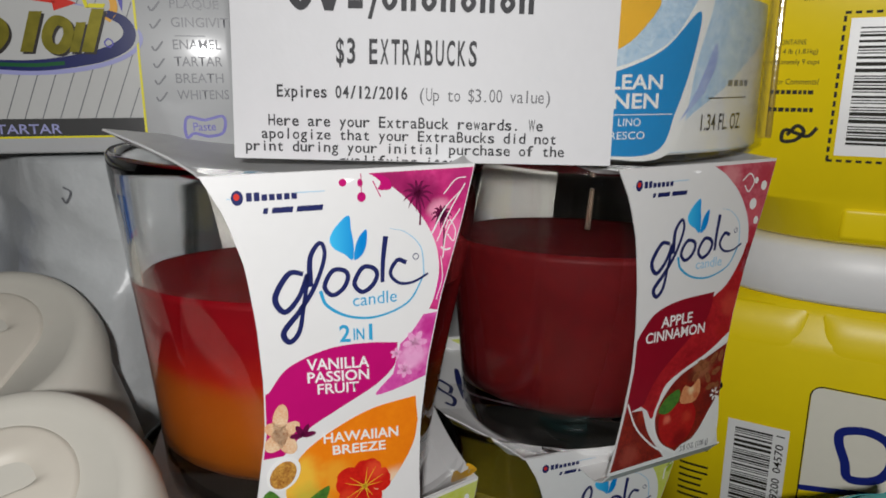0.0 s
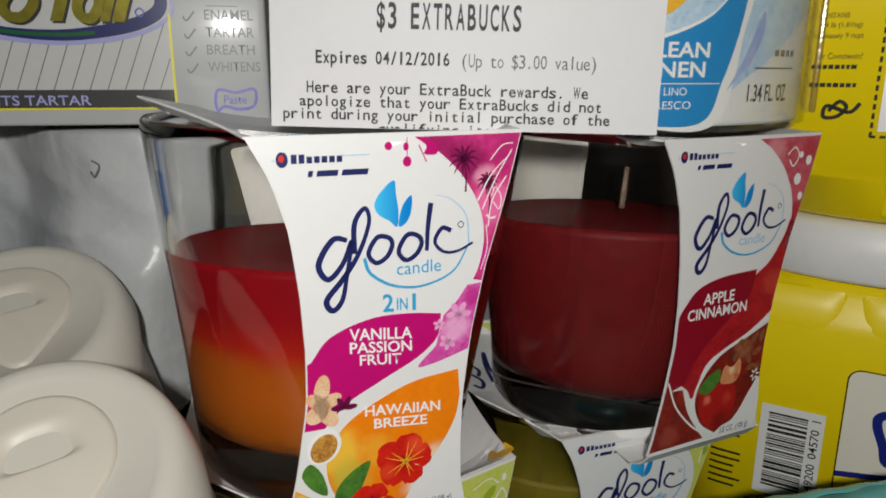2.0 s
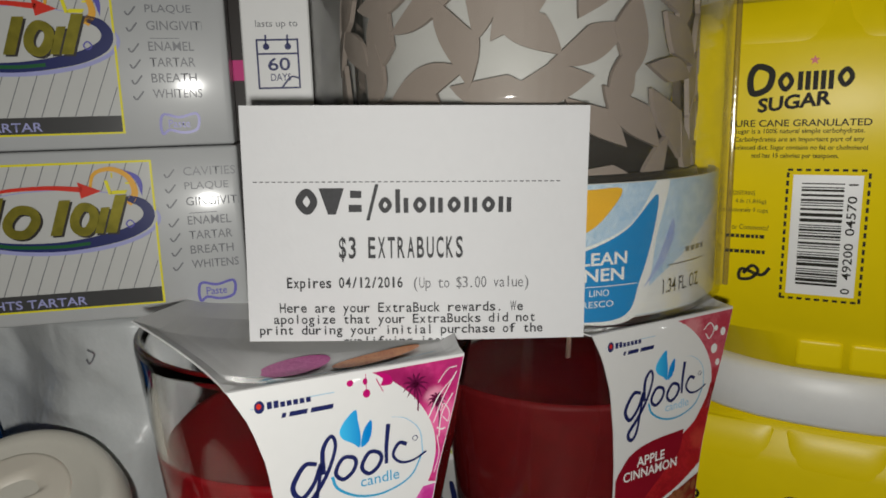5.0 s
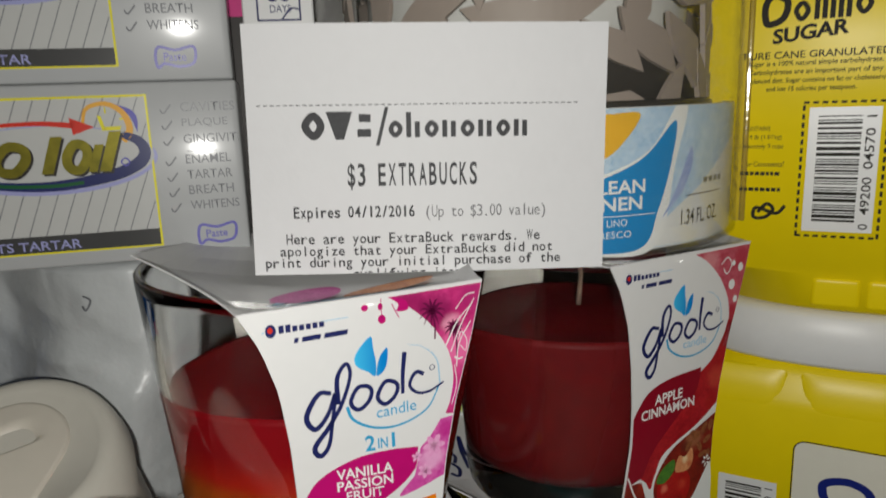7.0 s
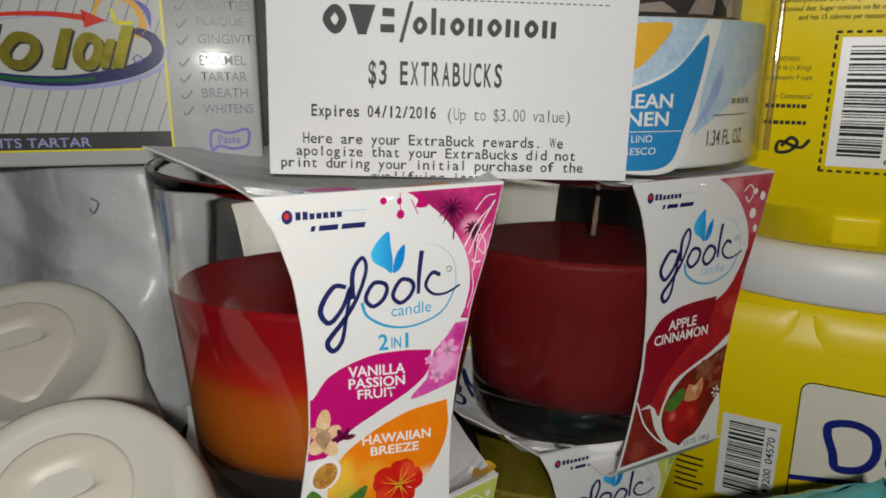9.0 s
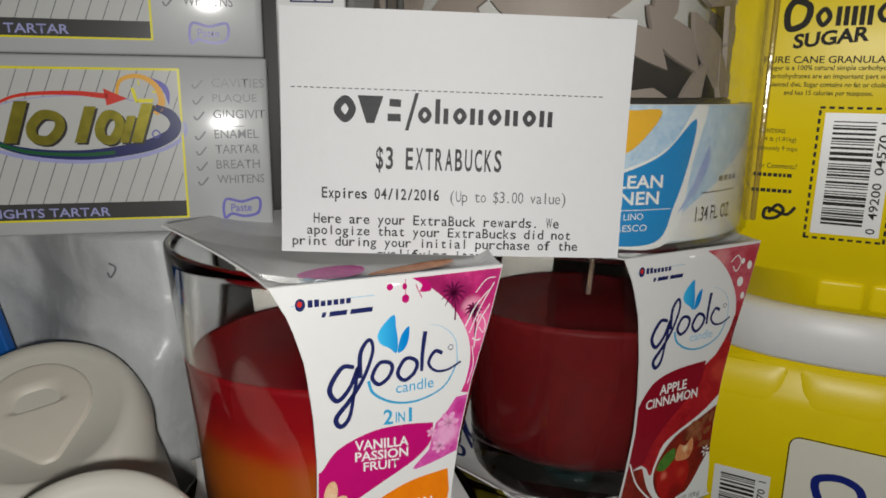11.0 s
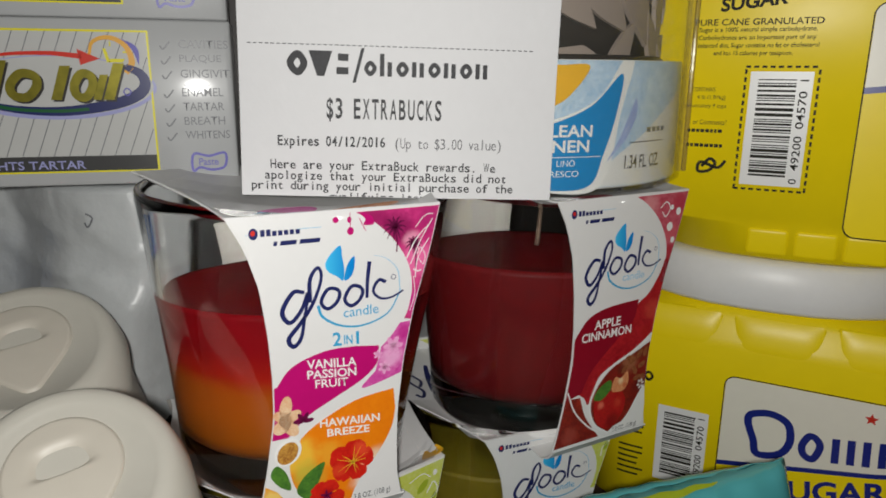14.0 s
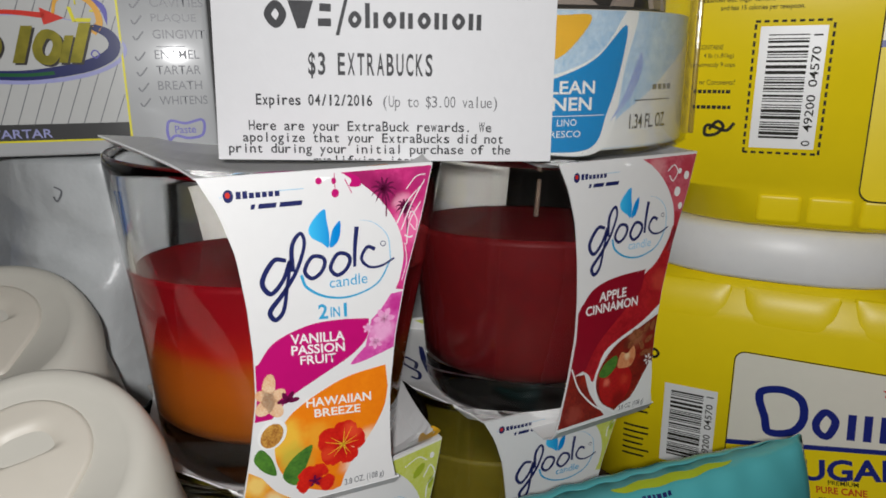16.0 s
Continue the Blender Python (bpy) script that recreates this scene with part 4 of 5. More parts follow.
# ---- paper coupon standing against the pack ----
def coupon():
    o = Vector((-0.0042, 0.14755, 0.1502))
    ux = Vector((0.9993, 0.0125, -0.0235)).normalized()
    uz = Vector((0.019, 0.031, 0.999))
    uz = (uz - ux * uz.dot(ux)).normalized()
    uy = uz.cross(ux)
    m = Matrix(((ux.x, uy.x, uz.x, o.x), (ux.y, uy.y, uz.y, o.y), (ux.z, uy.z, uz.z, o.z), (0, 0, 0, 1)))
    root = thing("paper_coupon", m, "white printed paper coupon standing upright on the candles", "coupon")

    def face(u, v):
        return Vector((u * MM, (0.0006 * math.sin(v / 55 * math.pi) + 0.0008 * (u / 40) ** 2), v * MM)), Vector((0, -1, 0))

    grid = [[face(-40 + 80 * j / 20, 55.0 * i / 12)[0] for j in range(21)] for i in range(13)]
    part("paper_sheet", sheet(grid, 0.00012), "paper", root)

    def ink(name, bm, mat="thermal", label=""):
        return part(name, laid(cut_along(bm, 4.0), face, 0.00028), mat, root, label)

    ink("dashed_line", merge(*[bar(-37.6 + 1.43 * i, 37.6 + 0.0 * i, -36.7 + 1.43 * i, 37.85) for i in range(50)]), "thermal_grey")
    big = [stroke([(-23.8, 33.2), (-25.4, 35.4), (-27.2, 33.2), (-25.4, 31.0)], 1.7, True, 8), flat([(-22.6, 36.3), (-16.8, 36.3), (-18.8, 30.2), (-20.6, 30.2)]),
           stroke([(-12.8, 34.8), (-15.4, 34.9)], 1.7, n=3), stroke([(-12.8, 31.6), (-15.8, 31.6)], 1.7, n=3), flat([(-11.8, 28.8), (-11.0, 28.8), (-8.8, 37.2), (-9.6, 37.2)])]
    for k_, mk in enumerate(big):
        ink("store_mark", mk, "thermal", "bold black store mark")
    for i in range(8):
        u_ = -9.0 + 4.0 * i
        ink("store_mark", stroke([(u_ + 0.6, 32.3), (u_ + 1.6, 33.7), (u_ + 2.7, 32.4), (u_ + 1.6, 31.0)], 1.05, True, 6) if i % 2 == 0 else merge(bar(u_, 30.5, u_ + 1.1, 36.0 if i == 1 else 34.2), bar(u_ + 1.9, 30.5, u_ + 3.0, 34.0)), "thermal")
    ink("lettering", typed("$3 EXTRABUCKS", -18.6, 20.0, 11.0, 24.9, 0.018, 0.74))
    ink("lettering", typed("Expires 04/12/2016", -30.8, 12.9, -3.4, 15.4, 0.018))
    ink("lettering", typed("(Up to $3.00 value)", -1.2, 12.7, 26.6, 15.3, -0.004), "thermal_grey")
    ink("lettering", typed("Here are your ExtraBuck rewards. We", -32.7, 7.0, 25.2, 9.3, 0.012))
    ink("lettering", typed("apologize that your ExtraBucks did not", -34.2, 4.3, 28.2, 6.5, 0.012))
    ink("lettering", typed("print during your initial purchase of the", -37.6, 1.7, 30.0, 3.9, 0.012))
    last = typed("qualifying items", -18.0, -1.0, 8.8, 1.2, 0.012)
    bmesh.ops.bisect_plane(last, geom=last.verts[:] + last.edges[:] + last.faces[:], plane_co=(0, 0.1, 0), plane_no=(0, 1, 0), clear_inner=True)
    ink("lettering", last)


coupon()


# ---- toothpaste boxes ----
def toothpaste_box(m, height, shift=0.0):
    """The face lies at y = 0; x runs back from the end of the box at x = 0."""
    h = height / MM
    root = thing("toothpaste_box", m, "pearly white toothpaste carton with gold and blue print", "box", "stacked toothpaste cartons")

    def bow(x):
        """The free end of the carton springs back a little."""
        return 0.0016 * max(0.0, (x + 0.030) / 0.030) ** 2

    shell = cut_along(box(-0.200, 0, 0, 0, 0.042, height, 0.0007), 0.002)
    for q in shell.verts:
        if q.co.y < 0.003:
            q.co.y += bow(q.co.x)
    for fc in shell.faces:
        fc.smooth = abs(fc.normal.y) > 0.9
    body = part("carton", shell, "foil_card", root, "pearly coated carton")

    def face(u, v):
        x = (u + shift) * MM
        return Vector((x, bow(x), v * MM)), Vector((0, -1, 0))

    def ink(name, bm, mat, level=1, label=""):
        return part(name, laid(cut_along(bm, 3.0), face, 0.00006 + 0.0001 * level), mat, body, label)

    ink("panel", bar(-130, 4.2, -22.9, h - 3.2), "panel_white", 0, "white striped panel")
    inks(ink, "stripe", (*[flat([(p, 8.4), (p + 0.24, 8.4), (p + 0.24 + 0.4 * q, 8.4 + q), (p + 0.4 * q, 8.4 + q)]) for p, q in [(-124.5 + 4.08 * i, min(h - 12.0, (124.5 - 4.08 * i - 23.5) / 0.4)) for i in range(25)] if q > 0.5],), "grey_ink", 1)
    ink("frame", merge(bar(-130, h - 3.7, -22.6, h - 3.1), bar(-23.1, 3.8, -22.5, h - 3.1), bar(-130, 3.8, -22.6, 4.3)), "lemon_ink", 2, "thin yellow frame")
    ink("band", bar(-130, 4.3, -23.1, 8.6), "dark_grey_ink", 1, "dark lower band")
    ink("lettering", words("FIGHTS TARTAR", -71.5, 4.9, -42.7, 7.3, 0.012), "violet_pale", 2)
    cv = 30.4
    ink("halo", flat([(-48 + 26.6 * math.cos(a), cv - 2.4 + 8.9 * math.sin(a)) for a in [2 * math.pi * i / 48 for i in range(48)]]), "violet_pale", 2)
    ink("halo_white", flat([(-48 + 25.8 * math.cos(a), cv - 2.0 + 8.2 * math.sin(a)) for a in [2 * math.pi * i / 48 for i in range(48)]]), "panel_white", 3)
    ink("swoosh", stroke([(-73.0, cv - 3), (-63, cv - 7.6), (-48, cv - 9.0), (-34, cv - 7.2), (-26.6, cv - 4.4), (-24.4, cv - 1.4), (-25.6, cv + 1.6), (-29.2, cv + 3.4)], 2.6, n=10, taper=lambda t: 0.3 + 1.1 * t * (1.12 - t) * 2.6), "navy", 4, "dark blue oval swoosh")
    ink("green_swoosh", stroke([(-69, cv - 5.6), (-60, cv - 8.2), (-48, cv - 8.9), (-40, cv - 8.4)], 0.9, n=8), "green_ink", 5)
    ink("clock_ring", stroke([(-38.6, cv + 6.0), (-37.2, cv + 10.2), (-32.8, cv + 11.4), (-28.8, cv + 9.2), (-27.4, cv + 4.8), (-29.4, cv + 1.8)], 1.4, n=8, taper=lambda t: 0.5 + 0.9 * t), "amber_ink", 4, "amber clock ring")
    ink("clock_shade", stroke([(-30.2, cv + 11.2), (-26.4, cv + 8.4), (-25.6, cv + 3.8)], 1.2, n=8, taper=lambda t: 1.2 * math.sin(math.pi * t)), "violet_ink", 3)
    inks(ink, "clock_mark", (bar(-34.0, cv + 4.6, -33.1, cv + 8.4, -0.9), bar(-33.6, cv + 4.6, -29.8, cv + 5.6, 0.6), bar(-33.0, cv + 9.0, -32.6, cv + 10.4), bar(-29.6, cv + 7.2, -28.6, cv + 7.7),), "lemon_ink", 4)
    ink("arrow", merge(stroke([(-70, cv + 2.4), (-62, cv + 6.2), (-50, cv + 7.0), (-40.5, cv + 6.2)], 1.1, n=8, taper=lambda t: 0.4 + 0.9 * t), flat([(-41.5, cv + 8.2), (-35.8, cv + 5.6), (-41.0, cv + 3.8)])), "red_ink", 5, "red arrow")
    lean = lambda u, v0, v1, w: flat([(u, cv + v0), (u + w, cv + v0), (u + w + (v1 - v0) * 0.34, cv + v1), (u + (v1 - v0) * 0.34, cv + v1)])
    golds = [lean(-66.4, -5.8, 4.9, 3.2)]
    golds += [stroke([(c - k * 3.2, cv - 1.6), (c - k * 0.4, cv + 1.4), (c + k * 3.0, cv + 0.8), (c + k * 3.4, cv - 2.0), (c + k * 0.6, cv - 5.0), (c - k * 2.8, cv - 4.4)], 2.4, True, 6) for c, k in ((-56.2, 1.0), (-40.8, 0.72))]
    golds += [lean(-49.6, -5.8, 3.6, 2.8), lean(-38.6, -5.8, 1.2, 2.2), lean(-35.9, -5.8, 4.4, 2.9)]
    shade = [bm_copy(g) for g in golds]
    ink("word_shadow", laid2(merge(*shade), 0.5, -0.5), "dark_hollow", 6)
    inks(ink, "word_mark", (*golds,), "gold_foil", 7, "slanted gold foil word mark")
    ink("registered_dot", stroke([(-29.4, cv - 2.6), (-28.4, cv - 3.6), (-29.4, cv - 4.6), (-30.4, cv - 3.6)], 0.35, True, 6), "violet_ink", 5)
    for i, w in enumerate(("CAVITIES", "PLAQUE", "GINGIVITIS", "ENAMEL", "TARTAR", "BREATH", "WHITENS")):
        v = 38.6 - 4.15 * i - (1.2 if i > 2 else 0.0)
        wb = words(w, -14.6, v + 0.5, -14.6 + len(w) * 1.98 - 0.9 * w.count("I") - 0.3, v + 2.9, 0.006)
        bmesh.ops.bisect_plane(wb, geom=wb.verts[:] + wb.edges[:] + wb.faces[:], plane_co=(-0.6 - max(shift, 0.0), 0, 0), plane_no=(1, 0, 0), clear_outer=True)
        ink("lettering", wb, "grey_ink", 1)
        ink("check_mark", stroke([(-19.6, v + 1.2), (-18.8, v + 0.2), (-16.9, v + 2.4)], 0.45, n=3), "grey_ink", 1)
    ink("thin_rule", bar(-14.0, 28.6, -6.6, 28.8), "grey_ink", 1)
    ink("badge", merge(stroke([(-13.4, 6.2), (-12.4, 8.6), (-8.4, 7.8), (-3.8, 8.6), (-4.0, 4.6), (-7.6, 3.6), (-11.2, 4.4), (-13.0, 3.4)], 0.75, True, 7)), "violet_ink", 1, "small violet badge")
    ink("lettering", words("Paste", -11.4, 5.0, -5.8, 7.2, 0.01), "violet_ink", 1)
    return root


def bm_copy(b):
    return b.copy()


def laid2(bm, du, dv):
    for v in bm.verts:
        v.co.x += du
        v.co.y += dv
    return bm


toothpaste_box(pose(-0.0536, 0.1847, 0.1490, 0, 0, 11.0), 0.0470)
toothpaste_box(pose(-0.0548, 0.1880, 0.1962, 0, 0, 12.0), 0.0470, -5.6)


# ---- yellow sugar canisters ----
def rounded_square(half, radius, n=8, bulge=0.0012):
    pts = []
    for cx, cy, a0 in ((1, -1, -90), (1, 1, 0), (-1, 1, 90), (-1, -1, 180)):
        for i in range(n + 1):
            a = radians(a0 + 90 * i / n)
            pts.append(((half - radius) * cx + radius * math.cos(a), (half - radius) * cy + radius * math.sin(a)))
    return pts


def stack_outlines(levels, cap=True):
    bm = bmesh.new()
    rings = [[bm.verts.new((x, y, z)) for x, y in pts] for pts, z in levels]
    n = len(rings[0])
    for a, b in zip(rings, rings[1:]):
        for i in range(n):
            bm.faces.new((a[i], a[(i + 1) % n], b[(i + 1) % n], b[i]))
    if cap:
        bm.faces.new(list(reversed(rings[0])))
        bm.faces.new(rings[-1])
    return bm


def canister(m, body_h, label_left, bc, upper):
    root = thing("sugar_canister", m, "yellow plastic sugar canister with a white lid and printed label" if not upper else "yellow plastic sugar canister stacked on another one's white lid", "canister", "stacked sugar canisters")
    H, R = 0.062, 0.022
    lv = [(rounded_square(H - 0.006, 0.050), 0.0), (rounded_square(H - 0.003, 0.050), 0.0015), (rounded_square(H - 0.0022, 0.044), 0.0120), (rounded_square(H, R), 0.0145),
          (rounded_square(H, R), body_h - 0.017), (rounded_square(H - 0.0006, R), body_h - 0.0135), (rounded_square(H - 0.0030, R + 0.010), body_h - 0.006), (rounded_square(H - 0.0040, 0.052), body_h)]
    body = part("body", stack_outlines(lv), "yellow_plastic", root, "glossy yellow plastic body", True)
    for e in range(3):
        b = box(-0.0069, -0.0005, -0.0050, 0.0069, 0.004, 0.0050, 0.0018, 6)
        g_ = part("grip_block", b, "yellow_plastic", body, "", True)
        g_.location, g_.rotation_euler = (-0.0083 + 0.0145 * e, -H + 0.0026, 0.0066), (radians(5.0), 0, 0)
    for e in range(3):
        grid = []
        for q in range(21):
            b_ = -1 + 2 * q / 20
            row = []
            for w in range(25):
                a_ = -1 + 2 * w / 24
                rise = max(0.0, 1 - abs(a_) ** 6) * max(0.0, 1 - abs(min(b_, 0.0)) ** 3) * max(0.0, 1 - max(b_, 0.0) ** 2)
                row.append(Vector((a_ * 0.0150 * (1 - 0.12 * max(0.0, -b_)), -0.0013 * rise + 0.0004, b_ * 0.0078)))
            grid.append(row)
        g_ = part("shoulder_panel", sheet(grid, 0.0003), "yellow_plastic", body, "", True)
        g_.location, g_.rotation_euler = (-0.0262 + 0.0330 * e, -H + 0.0016, body_h - 0.0115), (radians(-11), 0, 0)
    lid = [(rounded_square(H - 0.0040, 0.055), body_h - 0.0012), (rounded_square(H - 0.0004, 0.056), body_h - 0.0010), (rounded_square(H + 0.0006, 0.056), body_h + 0.0004), (rounded_square(H + 0.0004, 0.056), body_h + 0.0150), (rounded_square(H - 0.0012, 0.056), body_h + 0.0166), (rounded_square(H - 0.004, 0.055), body_h + 0.0172)]
    part("lid", stack_outlines(lid), "lid_plastic", root, "white plastic screw lid", True)

    def face(u, v):
        f_ = (H - R) / MM
        v = v + (1.4 if upper else 0.0)
        if abs(u) <= f_:
            return Vector((u * MM, -H, v * MM)), Vector((0, -1, 0))
        sg = 1 if u > 0 else -1
        a_ = (abs(u) - f_) * MM / R
        n_ = Vector((sg * math.sin(a_), -math.cos(a_), 0))
        return Vector((sg * (H - R), -(H - R), v * MM)) + n_ * R, n_

    def ink(name, bm, mat, level=1, label=""):
        return part(name, laid(cut_along(bm, 3.0), face, 0.0001 + 0.0001 * level), mat, body, label)

    # main label
    a, b0, b1 = label_left, 10.0, 76.0
    lab = smooth_rect(a, b0, 63.6, b1 if not upper else 80.0, 3.5)
    ink("label_edge", flat(smooth_rect(a - 0.4, b0 - 0.4, 64.0, (b1 if not upper else 80.0) + 0.4, 3.8)), "black_ink", 0.4)
    ink("label_panel", flat(lab), "yellow_plastic", 0.8)
    top_v = b1 if not upper else 80.0
    r0, r1 = (40.4, 53.0) if not upper else (54.0, 59.5)
    cream = [(a + 0.1, r0), (63.4, r1), (63.4, top_v - 3)] + [(60.4 + 3 * math.cos(radians(q)), top_v - 3.1 + 3 * math.sin(radians(q))) for q in range(0, 91, 15)] + [(a + 3.1 + 3 * math.cos(radians(q)), top_v - 3.1 + 3 * math.sin(radians(q))) for q in range(90, 181, 15)]
    ink("label_panel", flat(cream), "label_cream", 1, "cream label panel")
    ink("label_rule", flat([(a, r0), (63.5, r1), (63.5, r1 + 1.7), (a, r0 + 1.9)]), "royal", 2, "royal blue rule")

    def tilt(bm, deg, u, v):
        c_, s_ = math.cos(radians(deg)), math.sin(radians(deg))
        for q in bm.verts:
            x_, y_ = q.co.x - u, q.co.y - v
            q.co = Vector((u + x_ * c_ - y_ * s_, v + x_ * s_ + y_ * c_, 0))
        return bm

    if not upper:
        u0 = a + 14.0
        marks = [stroke([(u0 - 3.4, 60.6), (u0 - 2.0, 63.8), (u0 + 4.4, 64.4), (u0 + 9.6, 61.0), (u0 + 9.8, 54.0), (u0 + 6.0, 49.2), (u0 - 1.0, 48.6), (u0 - 2.0, 54.0)], 2.6, True, 8)]
        marks += [stroke([(u0 + 13.8, 53.8), (u0 + 16.6, 57.6), (u0 + 19.4, 54.4), (u0 + 17.0, 49.0), (u0 + 14.2, 50.2)], 2.4, True, 7)]
        marks += [bar(u0 + 22.4 + 4.6 * i, 48.2, u0 + 24.8 + 4.6 * i, 57.4, 0.8) for i in range(6)]
        inks(ink, "word_mark", [tilt(q, 8, u0, 48.4) for q in marks], "royal", 2)
        ink("star", flat([(a + 46.0 + (2.2 if i % 2 == 0 else 0.95) * math.sin(math.pi * i / 5), 70.4 + (2.2 if i % 2 == 0 else 0.95) * math.cos(math.pi * i / 5)) for i in range(10)]), "red_ink", 3, "small red star")
        ink("lettering", tilt(words("SUGAR", a + 20.0, 31.4, a + 56.0, 39.4, 0.03, 0.12), 15, a + 20, 31.4), "royal", 2)
        ink("lettering", tilt(words("PREMIUM", a + 33.0, 33.6, a + 42, 35.2, 0.01), 10, a + 33, 33.6), "black_ink", 2)
        ink("lettering", tilt(words("PURE CANE", a + 30.0, 29.6, a + 45, 32.2, 0.02), 10, a + 30, 29.6), "red_ink", 2)
        ink("lettering", tilt(words("GRANULATED", a + 31, 26.2, a + 45, 28.2, 0.0), 10, a + 31, 26.2), "black_ink", 2)
    # bar code
    u0, v0, u1, v1 = bc
    if upper:
        dashes = []
        for i in range(9):
            s = u0 - 1.6 + (u1 - u0 + 3.2) * i / 9
            dashes += [bar(s, v0 - 1.8, s + 1.4, v0 - 1.1), bar(s, v1 + 1.1, s + 1.4, v1 + 1.8)]
        for i in range(16):
            s = v0 - 1.6 + (v1 - v0 + 3.2) * i / 16
            dashes += [bar(u0 - 1.8, s, u0 - 1.1, s + 1.5), bar(u1 + 1.1, s, u1 + 1.8, s + 1.5)]
        ink("dashed_frame", merge(*dashes), "black_ink", 1.4)
    ink("bar_code_field", bar(u0, v0, u1, v1), "white_ink", 1, "white bar code field")
    rnd = random.Random(7)
    v, bars = v0 + 3.0, []
    while v < v1 - 2.6:
        w = rnd.choice((0.33, 0.33, 0.66, 0.99))
        bars.append(bar(u0 + 2.4, v, u1 - 4.6, v + w))
        v += w + rnd.choice((0.33, 0.4, 0.66, 0.8))
    for one in bars:
        ink("bar_line", one, "black_ink", 2)
    span = v1 - v0 - 3.0
    for text, f0, f1 in (("0", 0.0, 0.05), ("49200", 0.13, 0.46), ("04570", 0.53, 0.88), ("1", 0.972, 0.986)):
        digits = words(text, f0 * span, 0, f1 * span, 2.4, 0.008)
        for q in digits.verts:
            q.co = Vector((u1 - 1.2 - q.co.y, v0 + 1.0 + q.co.x, 0))
        ink("lettering", digits, "black_ink", 2)
    rnd = random.Random(3)
    if upper:
        c0 = -32.6
        dom = [stroke([(c0 + 1.4, 84.4), (c0 + 5.4, 85.8), (c0 + 6.2, 90.4), (c0 + 2.4, 92.0), (c0 + 0.6, 89.0)], 1.8, True, 6)]
        dom += [stroke([(c0 + 8.6, 87.6), (c0 + 10.2, 89.6), (c0 + 11.6, 87.4), (c0 + 10.0, 85.2)], 1.3, True, 6)]
        dom += [bar(c0 + 13.2 + 1.95 * i, 84.9, c0 + 14.5 + 1.95 * i, 90.2) for i in range(5)]
        dom += [stroke([(c0 + 23.8, 88.2), (c0 + 25.4, 90.4), (c0 + 26.8, 88.2), (c0 + 25.2, 86.0)], 1.3, True, 6)]
        inks(ink, "word_mark", (*dom,), "black_ink", 1, "black word mark")
        ink("star", flat([(c0 + 17.2 + (1.4 if i % 2 == 0 else 0.6) * math.sin(math.pi * i / 5), 93.2 + (1.4 if i % 2 == 0 else 0.6) * math.cos(math.pi * i / 5)) for i in range(10)]), "red_ink", 1, "small red star")
        ink("lettering", tilt(words("SUGAR", c0 + 3.0, 78.6, c0 + 22.2, 82.8, 0.035, 0.12), 6, c0 + 3, 78.6), "black_ink", 1)
        ink("lettering", words("PURE CANE GRANULATED", c0 - 4.4, 74.6, c0 + 32.6, 76.6, 0.01), "black_ink", 1)
        ink("lettering", words("Sugar is a 100% natural simple carbohydrate.", c0 - 3, 72.2, c0 + 31, 74.0, 0.01), "black_ink", 1)
        ink("lettering", words("Carbohydrates are an important part of any", c0 - 3, 69.8, c0 + 31, 71.6, 0.01), "black_ink", 1)
        ink("lettering", words("balanced diet. Sugar contains no fat or cholesterol", c0 - 3, 67.4, c0 + 32, 69.2, 0.01), "black_ink", 1)
        ink("lettering", words("and has 15 calories per teaspoon.", c0 + 2, 65.0, c0 + 25, 66.8, 0.01), "black_ink", 1)
        ink("lettering", words("CONTAINS", -36.2, 54.0, -28.9, 55.4, 0.0), "black_ink", 1)
        ink("lettering", words("4 lb (1.81kg)", -34.4, 51.2, -25.7, 52.9, 0.0), "black_ink", 1)
        ink("lettering", words("approximately 9 cups", -39.4, 48.4, -25.1, 50.2, 0.0), "black_ink", 1)
        ink("lettering", words("or Comments?", -35.0, 43.4, -24.6, 45.0, 0.0), "black_ink", 1)
        for vv, r_ in ((40.8, -25.1), (36.0, -24.8)):
            w0 = -36.5
            while w0 < r_ - 0.8:
                w1 = min(r_, w0 + rnd.uniform(0.8, 1.4))
                ink("small_print", bar(w0, vv, w1, vv + 1.1), "black_ink", 1)
                w0 = w1 + 0.35
        ink("loop_mark", merge(stroke([(-31.0, 29.6), (-28.6, 32.2), (-26.8, 30.6), (-28.8, 28.2), (-32.0, 28.0), (-31.4, 31.0), (-26.0, 29.4), (-23.6, 31.8)], 1.0, n=7)), "black_ink", 1)
    else:
        inks(ink, "small_print", ([bar(u0 - 14, 50 - 2.4 * i - (4 if i > 2 else 0), u0 - 3.5 + rnd.uniform(-3, 0), 51.2 - 2.4 * i - (4 if i > 2 else 0) - 0.4) for i in range(9)]), "black_ink", 1)
        ink("small_mark", stroke([(u0 - 6.0, 70.2), (u0 - 4.6, 71.6), (u0 - 3.2, 70.0), (u0 - 4.6, 68.4)], 1.0, True, 6), "black_ink", 1)
    return root


def smooth_rect(u0, v0, u1, v1, r):
    pts = []
    for cu_, cv_, a0 in ((u1 - r, v0 + r, -90), (u1 - r, v1 - r, 0), (u0 + r, v1 - r, 90), (u0 + r, v0 + r, 180)):
        pts += [(cu_ + r * math.cos(radians(a0 + 15 * i)), cv_ + r * math.sin(radians(a0 + 15 * i))) for i in range(7)]
    return pts


def canister_at(px, py, turn, u):
    """The pose that puts the point u (millimetres along the face) of the front face at (px, py)."""
    a = radians(turn)
    c = Vector((px, py)) - Vector((math.cos(a), math.sin(a))) * u * MM + Vector((-math.sin(a), math.cos(a))) * 0.062
    return c


